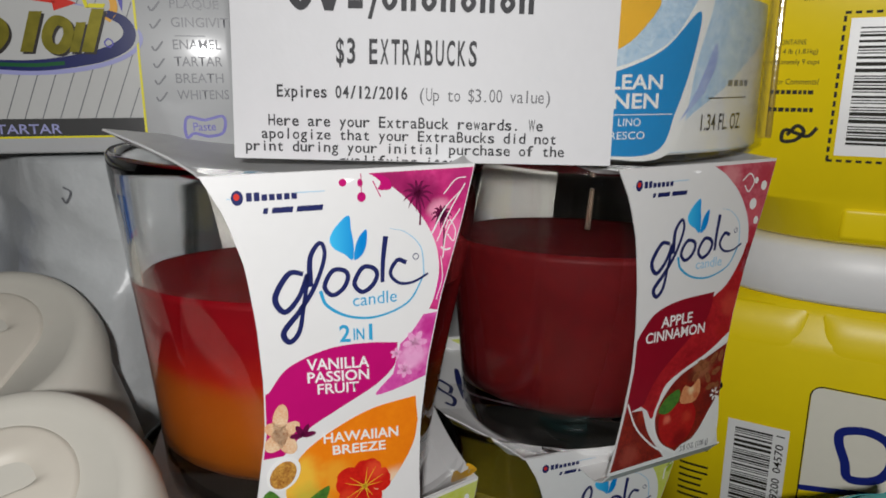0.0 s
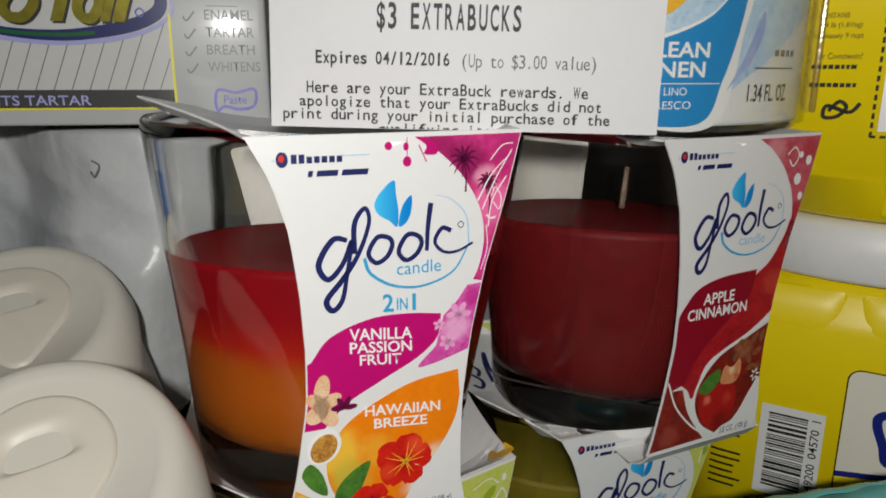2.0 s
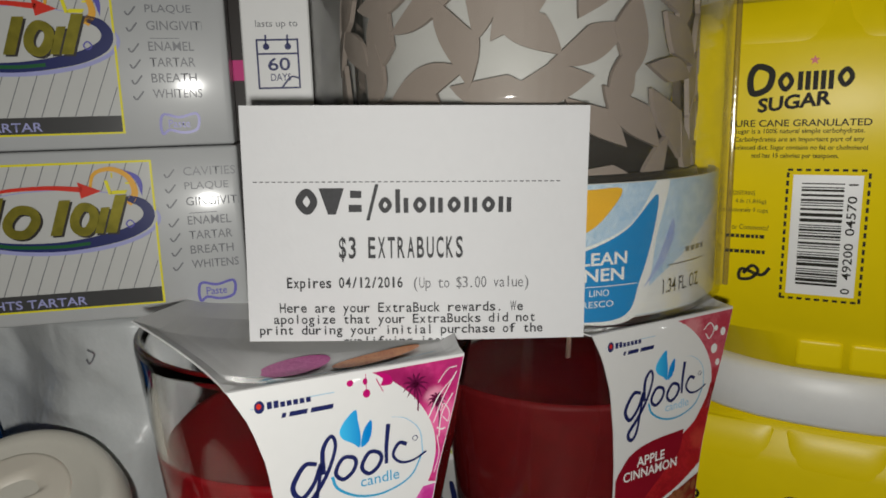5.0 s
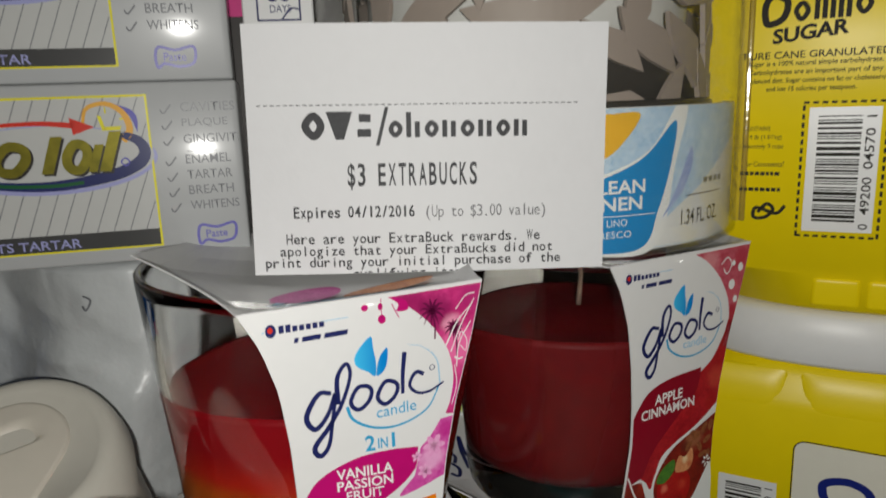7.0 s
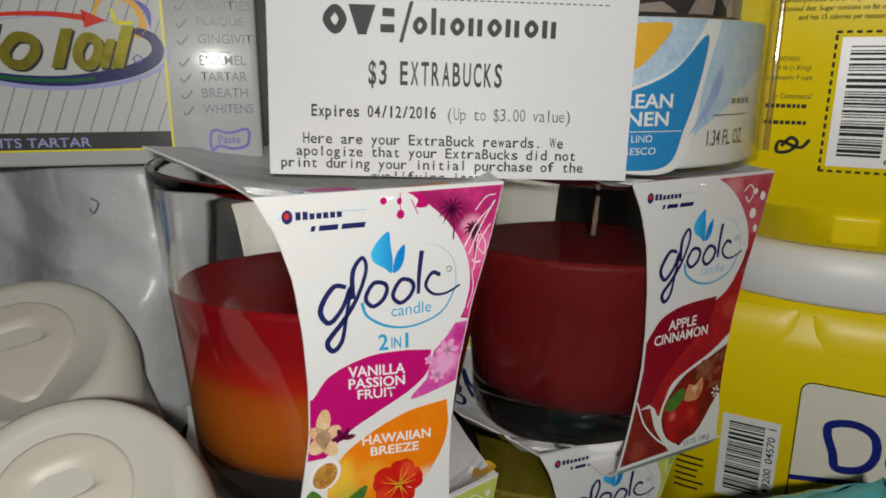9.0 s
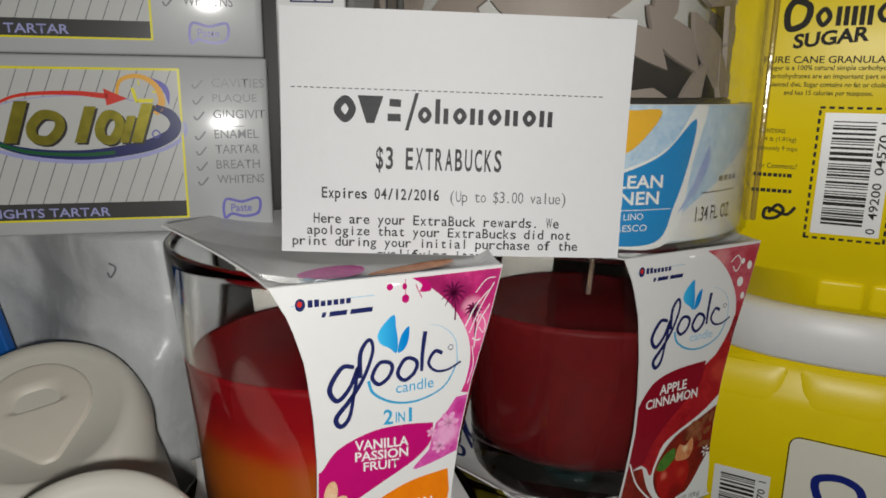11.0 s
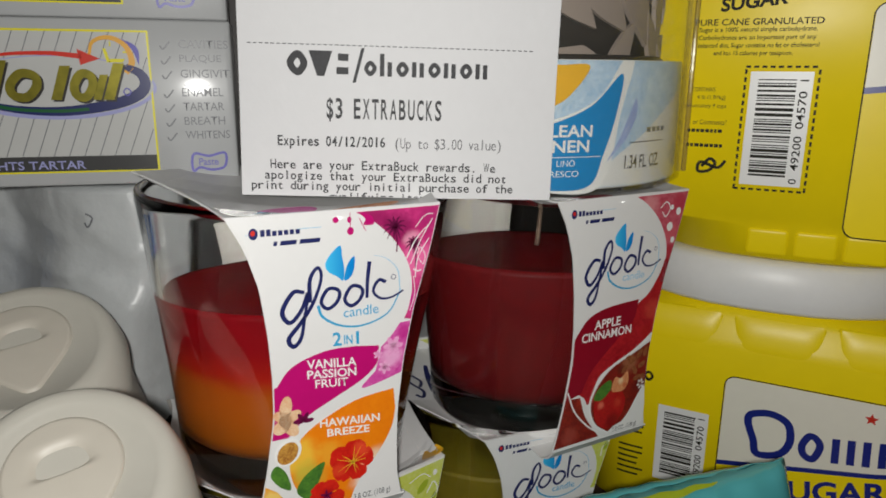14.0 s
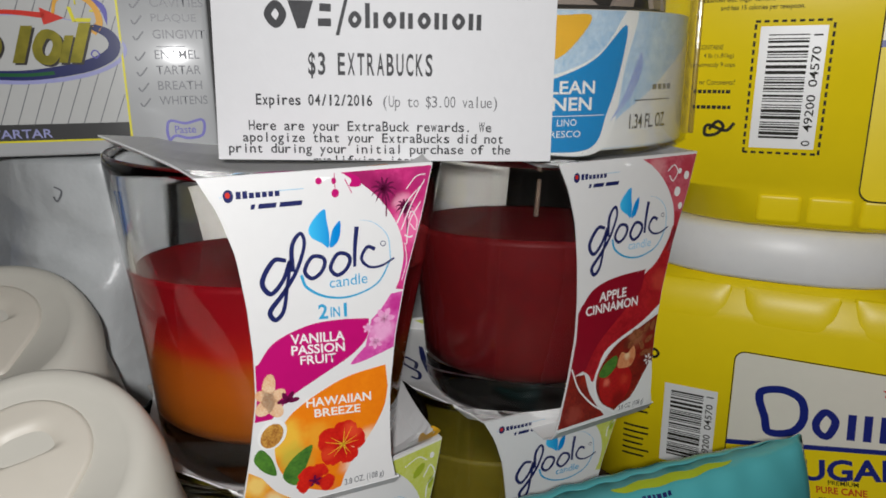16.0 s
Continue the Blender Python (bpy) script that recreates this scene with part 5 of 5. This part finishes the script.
c1 = canister_at(0.1130, 0.1962, -31.0, -8.0)
canister(pose(c1.x, c1.y, 0.0, 0, 0, -31.0), 0.1030, -8.0, (-30.6, 28.0, -12.4, 59.4), False)
c2 = canister_at(0.1066, 0.1929, -29.0, -20.0)
canister(pose(c2.x, c2.y, 0.1208, 0, 0, -29.0), 0.1164, 13.0, (-18.8, 24.5, -0.8, 60.5), True)


# ---- air freshener pack ----
def freshener():
    root = thing("air_freshener_pack", pose(0.0275, 0.2068, 0.1482) @ Matrix.Diagonal((1.12, 0.96, 1, 1)), "clear plastic pack, taupe leaf-cut holder, blue printed label", "air freshener")
    R = 0.0535

    def wrap(r):
        def fn(u, v):
            a = -math.pi / 2 + u * MM / r
            n = Vector((math.cos(a), math.sin(a), 0))
            return n * r + Vector((0, 0, v * MM)), n
        return fn

    part("inner_glass", lathe([(0, 0.0520), (0.036, 0.0520), (0.0405, 0.0550), (0.0412, 0.060), (0.0412, 0.115), (0, 0.115)], 64), "inner_white", root, "frosted white inner cup", True)
    # holder: overlapping pointed leaves with gaps between them
    r = 0.0475
    rnd = random.Random(11)
    L = 2 * math.pi * r / MM
    leaves = []
    for row in range(8):
        for col in range(20):
            lu = (col + 0.5 * (row % 2) + rnd.uniform(-0.35, 0.35)) * L / 20
            lz = 40.0 + 10.6 * row + rnd.uniform(-3.5, 3.5)
            size, t, w = rnd.uniform(8.5, 12.0), rnd.uniform(0, 2 * math.pi), rnd.uniform(0.34, 0.48)
            bend = rnd.uniform(-0.22, 0.22)
            pts = []
            for q in range(22):
                x = 1 - 2 * q / 22 if q < 11 else -1 + 2 * (q - 11) / 11 + 1e-4
                y = (1 if q < 11 else -1) * w * (1 - abs(x) ** 1.9) * (1 - 0.3 * x) + bend * (1 - x * x)
                pts.append((lu + size * (x * math.cos(t) - y * math.sin(t)), lz + size * (x * math.sin(t) + y * math.cos(t))))
            one = flat(pts)
            for co, no in (((0, 38.7, 0), (0, -1, 0)), ((0, 116, 0), (0, 1, 0))):
                bmesh.ops.bisect_plane(one, geom=one.verts[:] + one.edges[:] + one.faces[:], plane_co=co, plane_no=no, clear_outer=True)
            if not one.faces:
                one.free()
                continue
            cut_along(one, 3.0)
            level = rnd.uniform(-0.25, 0.25)
            front_, rim = one.faces[:], [e for e in one.edges if len(e.link_faces) == 1]
            inner = {v: one.verts.new(v.co + Vector((0, 0, level - 1.2))) for v in one.verts[:]}
            rim = [(e.link_loops[0].vert, e.link_loops[0].link_loop_next.vert) for e in rim]
            for fc in front_:
                one.faces.new([inner[v] for v in reversed(fc.verts)])
            for a, b in rim:
                one.faces.new((b, a, inner[a], inner[b]))
            for v in inner:
                v.co.z += level
            leaves.append(one)
    bm = merge(*leaves)
    for v in bm.verts:
        ang, rad_ = v.co.x / L * 2 * math.pi + 1.6, r + v.co.z * MM
        v.co = Vector((rad_ * math.cos(ang), rad_ * math.sin(ang), v.co.y * MM))
    part("holder", bm, "taupe", root, "taupe holder of overlapping leaves with gaps")
    part("holder_base", lathe([(0, 0.030), (0.047, 0.030), (0.0482, 0.0315), (0.0482, 0.0378), (0.047, 0.0386), (0.0464, 0.0386), (0.0464, 0.0340), (0, 0.0340)], 72), "dark_hollow", root, "dark holder foot", True)
    # added ring, no real part: its dark colour is the shade behind the lower gaps
    part("gap_shade_ring", lathe([(0.0438, 0.0388), (0.0446, 0.0388), (0.0446, 0.0540), (0.0438, 0.0540)], 72, True), "dark_hollow", root, "added dark ring standing in for shade in the holder's lower gaps", True)
    # label band
    lab = part("label_band", lathe([(R - 0.0006, 0.0022), (R, 0.0022), (R, 0.0372), (R - 0.0006, 0.0372)], 128, True), "white_ink", root, "white printed label band", True)
    fn = wrap(R)

    def ink(name, bm_, mat, level=1, label=""):
        bmesh.ops.bisect_plane(bm_, geom=bm_.verts[:] + bm_.edges[:] + bm_.faces[:], plane_co=(0, 37.1, 0), plane_no=(0, 1, 0), clear_outer=True)
        return part(name, laid(cut_along(bm_, 2.0), fn, 0.00008 + 0.0001 * level), mat, lab, label)

    ink("bubble_field", bar(-8, 2.6, 70, 37.0), "bubble_print", 0.3, "pale blue bubble print")
    ink("white_swoosh", flat(smooth_line([(0, 19.6), (12, 22.6), (21, 27.6), (27.5, 37.0), (31.4, 37.0), (28.0, 24), (22, 2.6), (0, 2.6)])), "white_ink", 1)
    ink("blue_field", flat(smooth_line([(0, 18.4), (9.4, 20.8), (19.0, 25.4), (27.4, 33.6), (26.6, 24.0), (23.0, 12.0), (18.2, 2.8), (0, 2.8)])), "aqua_ink", 1.6, "bright blue field")
    ink("yellow_field", flat(smooth_line([(0, 36.0), (10, 35.8), (17.6, 35.6), (14.0, 29.4), (9.0, 25.2), (0, 22.6)])), "sun_ink", 1.6, "yellow corner field")
    ink("violet_swoosh", flat(smooth_line([(24.0, 9.6), (27.6, 15.4), (30.6, 22.0), (33.0, 27.0), (33.6, 22.6), (30.6, 16.0)])), "periwinkle", 1.2)
    ink("grey_foot", flat([(20.0, 2.8), (70, 2.8), (70, 34.0)] + smooth_line([(60, 30.0), (48, 24.0), (36, 16.4), (28.0, 11.6), (24.4, 8.6)])), "card_white", 0.8)
    ink("lettering", words("CLEAN", 4.4, 16.8, 19.2, 20.1, 0.02), "white_ink", 3)
    ink("lettering", words("LINEN", 5.0, 12.7, 18.5, 16.0, 0.02), "white_ink", 3)
    ink("thin_rule", bar(2, 11.3, 22, 11.5), "white_ink", 3)
    ink("lettering", words("LINO", 10.0, 8.9, 14.8, 10.6, 0.0), "white_ink", 3)
    ink("lettering", words("FRESCO", 7.2, 6.0, 15.9, 7.7, 0.0), "white_ink", 3)
    ink("lettering", words("1.34 FL. OZ.", 30.0, 7.3, 45.2, 11.2, 0.012), "black_ink", 3)
    ink("thin_rule", bar(31.6, 14.6, 47, 14.9), "dark_grey_ink", 3)
    inks(ink, "small_print", [bar(38.0 + 2.4 * i, 17.4, 39.8 + 2.4 * i, 18.8) for i in range(4)], "grey_ink", 3)
    # clear outer shell
    rr = 0.0553
    part("clear_shell", lathe([(0, 0.0004), (rr - 0.002, 0.0004), (rr, 0.0018), (rr, 0.1170), (rr - 0.0004, 0.1170), (rr - 0.0004, 0.0020), (rr - 0.002, 0.0010), (0, 0.0010)], 96), "clear_film", root, "clear plastic shell", True).visible_shadow = False
    fin = part("side_fin", box(rr - 0.0052, -0.0215, 0.004, rr - 0.0030, -0.0207, 0.117, 0.0003, 1), "edge_film", root, "clear plastic edge fin")
    fin.rotation_euler = (0, 0, radians(-4))
    fin.visible_shadow = False
    bead = part("fin_bead", box(rr - 0.0032, -0.0222, 0.004, rr - 0.0020, -0.0202, 0.117, 0.0005, 2), "bead_film", fin)
    bead.visible_shadow = False
    return root


freshener()


def side_card():
    root = thing("printed_card", pose(-0.0420, 0.1900, 0.1500, -2, 0, 4), "white printed backing card beside the clear pack", "card")
    body = part("card_body", box(-0.0095, 0, 0, 0.0095, 0.0012, 0.0900, 0.0004, 1), "card_white", root)

    def face(u, v):
        return Vector((u * MM, 0, v * MM)), Vector((0, -1, 0))

    def ink(name, bm, mat, level=1):
        return part(name, laid(bm, face, 0.0002 + 0.0001 * level), mat, body)

    ink("lettering", words("lasts up to", -5.4, 77.6, 6.2, 80.0, 0.0), "grey_ink")
    ink("calendar", merge(bar(-5.6, 74.4, 6.2, 74.9), bar(-5.6, 61.2, 6.2, 61.7), bar(-5.6, 61.2, -5.1, 74.9), bar(5.7, 61.2, 6.2, 74.9), bar(-5.6, 70.6, 6.2, 71.1), oval(-2.8, 72.8, 0.9, 0.9), oval(3.2, 72.8, 0.9, 0.9), bar(-3.1, 73, -2.6, 76), bar(2.9, 73, 3.4, 76), stroke([(1, 61.6), (3.6, 64.4), (6.0, 64.0)], 0.5)), "navy")
    ink("lettering", words("60", -2.6, 66.2, 3.6, 69.8, 0.012), "navy", 2)
    ink("lettering", words("DAYS", -2.0, 63.4, 3.6, 65.4, 0.0), "navy", 2)


side_card()

dark = thing("dark_box", pose(-0.0515, 0.2080, 0.1485, 0, 0, 3), "dark carton with a hot pink stripe behind the coupon", "box")
part("carton", box(-0.008, 0, 0, 0.030, 0.030, 0.105, 0.0006), "dark_hollow", dark)
part("stripe", box(-0.0082, -0.0003, 0.066, 0.0040, 0.0005, 0.0720), "pink_box", dark, "hot pink stripe")


# ---- white bottles with slanted flip caps ----
def bottle(m, h, rtop, slant, heading):
    """heading: the way the slanted top falls, in degrees about z."""
    root = thing("lotion_bottle", m, "white plastic bottle with a slanted cream flip-top cap", "bottle", "white lotion bottles")
    b0 = h - 0.040
    d = Vector((math.cos(radians(heading)), math.sin(radians(heading)), 0))
    tn, cs = math.tan(radians(slant)), math.cos(radians(slant))
    prof = [(0, 0), (0.033, 0), (0.036, 0.003), (0.0365, 0.02), (0.0352, 0.040), (0.0335, b0 - 0.001), (0.0, b0 - 0.001)]
    part("bottle_body", lathe(prof, 80), "bottle_plastic", root, "white plastic body", True)
    cap = [(0, b0), (0.0330, b0), (0.0334, b0 + 0.001), (0.0318, b0 + 0.008), (0.0296, b0 + 0.016), (0.0268, b0 + 0.025), (rtop + 0.0042, b0 + 0.0325), (rtop + 0.0026, b0 + 0.0362), (rtop + 0.0012, h - 0.0015),
           (rtop - 0.0003, h - 0.0003), (rtop - 0.0020, h), (rtop - 0.0036, h - 0.0004), (rtop - 0.0044, h - 0.0012), (0, h - 0.0016)]
    bm = lathe(cap, 96)
    for v in bm.verts:
        w = min(1.0, max(0.0, (v.co.z - b0 - 0.004) / 0.026))
        w = w * w * (3 - 2 * w)
        s_ = v.co.dot(d)
        v.co = v.co - d * s_ * (1 - cs) * w - Vector((0, 0, s_ * cs * tn * w))
    c = part("flip_cap", bm, "bottle_plastic", root, "white flip-top cap", True)
    # drop-shaped pad with a thumb hollow
    bm = bmesh.new()
    n, rings = 96, 40
    tip = math.acos(0.74 / 1.12)
    ctr = bm.verts.new((-0.20 * (rtop - 0.0044), 0, -0.0014))
    allr = []
    for k in range(1, rings + 1):
        f = k / rings
        ring = []
        for i in range(n):
            a = 2 * math.pi * i / n
            aw = abs(math.atan2(math.sin(a), math.cos(a)))
            reach = rtop - 0.0044
            rad = reach * (0.74 / math.cos(tip - max(aw, 0.10)) if aw < tip else 0.74)
            x, y = f * rad * math.cos(a) - 0.20 * reach, f * rad * math.sin(a)
            side_ = math.exp(-(abs(y) / 0.0050) ** 2.8)
            slope = (x + 0.0108) / 0.0070 if x < -0.0038 else 1.0 - (x + 0.0038) / 0.0020
            slope = min(1.0, max(0.0, slope))
            slope = slope * slope * (3 - 2 * slope)
            z = 0.0013 * (1 - max(0, (f - 0.90) / 0.10) ** 2) - 0.0036 * side_ * slope - 0.0004 * f * f
            ring.append(bm.verts.new((x, y, z)))
        allr.append(ring)
    for i in range(n):
        bm.faces.new((ctr, allr[0][i], allr[0][(i + 1) % n]))
    for a, b in zip(allr, allr[1:]):
        for i in range(n):
            bm.faces.new((a[i], b[i], b[(i + 1) % n], a[(i + 1) % n]))
    pad = part("cap_pad", bm, "pad_plastic", c, "cream drop-shaped thumb pad", True)
    e1 = Vector((d.x * cs, d.y * cs, -math.sin(radians(slant))))
    e2 = Vector((-d.y, d.x, 0))
    e3 = e1.cross(e2)
    e1, e2 = e1 * math.cos(0.28) + e2 * math.sin(0.28), e2 * math.cos(0.28) - e1 * math.sin(0.28)
    pad.matrix_local = Matrix(((e1.x, e2.x, e3.x, 0), (e1.y, e2.y, e3.y, 0), (e1.z, e2.z, e3.z, h - 0.0016), (0, 0, 0, 1)))
    return root


bottle(pose(-0.0752, 0.1051, 0), 0.0972, 0.0215, 37.0, -75.0)
bottle(pose(-0.1088, 0.1545, 0), 0.1072, 0.0225, 33.0, -75.0)


# ---- plastic-wrapped bundle under the cartons ----
def bundle():
    root = thing("wrapped_bundle", pose(0, 0, 0), "soft bundle in milky wrinkled plastic film", "bundle")
    noise.seed_set(4)

    def front(x, z):
        y = 0.1800 + 0.012 * ((z - 0.08) / 0.08) ** 2 * (1 if z < 0.08 else 0.3)
        y += 0.0034 * noise.fractal(Vector((x * 13, z * 8, 1.3)), 1.0, 2.0, 2)
        flow = 0.9 * noise.noise_vector(Vector((x * 24, z * 24, 5.0)))
        y += 0.0042 * abs(noise.noise(Vector((x * 26 + z * 20, z * 38 - x * 14, 2.0)) + flow))
        y += 0.0020 * abs(noise.noise(Vector((x * 60 - z * 44, z * 70 + x * 40, 7.0)) + flow))
        edge_ = max(0.0, (x + 0.112) / 0.03)
        y -= 0.002 * math.sin(min(1, edge_) * math.pi) * (1 + 0.8 * math.sin(z * 140))
        y += 0.020 * max(0.0, (x + 0.088) / 0.012) ** 2
        away = min(1.0, max(0.0, (-0.108 - x) / 0.030))
        y += 0.019 * away * away * (3 - 2 * away)
        return y

    xs = [-0.30 + 0.222 * i / 150 for i in range(151)]
    zs = [0.147 * j / 100 for j in range(101)]
    grid = [[Vector((x + 0.003 * math.sin(z * 60), front(x, z), z)) for x in xs] for z in zs]
    for k in range(1, 12):
        grid.append([Vector((x, front(x, 0.147) + 0.008 * k, 0.1475 + 0.0006 * noise.noise(Vector((x * 60, k, 0))))) for x in xs])
    part("film_wrap", sheet(grid, 0.0003), "bag_film", root, "milky wrinkled plastic film", True)
    part("filling", box(-0.295, 0.2080, 0.0, -0.082, 0.270, 0.146, 0.006), "bag_inner", root)
    part("seam_print", laid(stroke([(-98.6, 140.0), (-96.8, 138.6), (-98.4, 135.8), (-99.2, 137.2)], 0.5, n=6), lambda u, v: (Vector((u * MM, front(u * MM, v * MM), v * MM)), Vector((0, -1, 0))), 0.0012), "grey_ink", root)


bundle()

blue = thing("blue_pack", pose(-0.1125, 0.1925, 0.0, 0, -13, 0), "blue printed carton with a white top beside the bundle", "box")
bcarton = part("carton", box(-0.05, 0, 0, 0.0, 0.004, 0.1375, 0.0006), "blue_pack", blue, "glossy blue carton")
part("white_top", box(-0.0502, -0.0004, 0.1310, 0.0003, 0.0044, 0.1500, 0.0006), "card_white", blue, "white upper edge")
part("red_stripe", box(-0.0020, -0.0007, 0.1312, -0.0006, -0.0002, 0.1495), "red_ink", blue, "thin red line")
part("pale_band", box(-0.0260, -0.0003, 0.0900, -0.0110, 0.0002, 0.1308), "periwinkle", blue, "paler blue band")
part("magenta_corner", box(-0.0502, -0.0005, 0.0850, -0.0240, 0.0001, 0.1150), "magenta", blue, "magenta lower corner")


# ---- teal pouch in front ----
def pouch():
    root = thing("wipes_pouch", pose(0, 0, 0), "glossy teal plastic pouch with a crimped top edge", "pouch")
    noise.seed_set(9)

    def line(s):
        return Vector((0.000 + 0.1090 * s, 0.138 + 0.010 * s, 0.0530 + 0.0185 * s))

    def skin(side):
        grid = []
        for i in range(31):
            t = i / 30
            row = []
            for j in range(61):
                s = j / 60
                p = line(s)
                puff = 0.013 * math.sin(math.pi * t ** 0.55) * (math.sin(math.pi * min(1, max(0, s))) ** 0.4)
                wr = 0.0022 * noise.noise(Vector((s * 14, t * 5, 3.0 * side))) * (0.3 + t) + 0.0005 * math.sin(s * 70) * max(0, 1 - t * 5)
                row.append(Vector((p.x + 0.001 * math.sin(t * 9) + 0.014 * t * s ** 4, p.y + side * (puff + 0.0003) + wr, p.z * (1 - t) + 0.0002)))
            grid.append(row)
        return grid

    part("front_film", sheet(skin(-1), 0.0002), "teal_film", root, "", True)
    part("back_film", sheet(skin(1), 0.0002), "teal_film", root, "", True)

    def at(u, v):
        s = u / 100
        t = v / 100
        p = line(s)
        puff = 0.013 * math.sin(math.pi * t ** 0.55) * (math.sin(math.pi * s) ** 0.4)
        wr = 0.0022 * noise.noise(Vector((s * 14, t * 5, -3.0))) * (0.3 + t) + 0.0005 * math.sin(s * 70) * max(0, 1 - t * 5)
        return Vector((p.x + 0.001 * math.sin(t * 9) + 0.014 * t * s ** 4, p.y - puff - 0.0003 + wr, p.z * (1 - t))), Vector((0, -0.7, 0.7))

    rnd = random.Random(5)
    marks, u = [], 18.0
    while u < 62:
        w = rnd.uniform(0.6, 1.1)
        marks.append(bar(u, 3.4, u + w, 4.6))
        u += w + rnd.choice((0.35, 0.35, 0.35, 1.0))
    part("small_print", laid(cut_along(merge(*marks), 2.0), at, 0.0005), "navy", root, "row of small dark print")
    part("lime_print", laid(cut_along(flat(smooth_line([(50, 0.5), (68, 0.4), (80, 0.7), (72, 1.7), (58, 1.9), (51, 1.3)], True)), 2.0), at, 0.0006), "lime_dark", root, "lime green leaf print")


pouch()
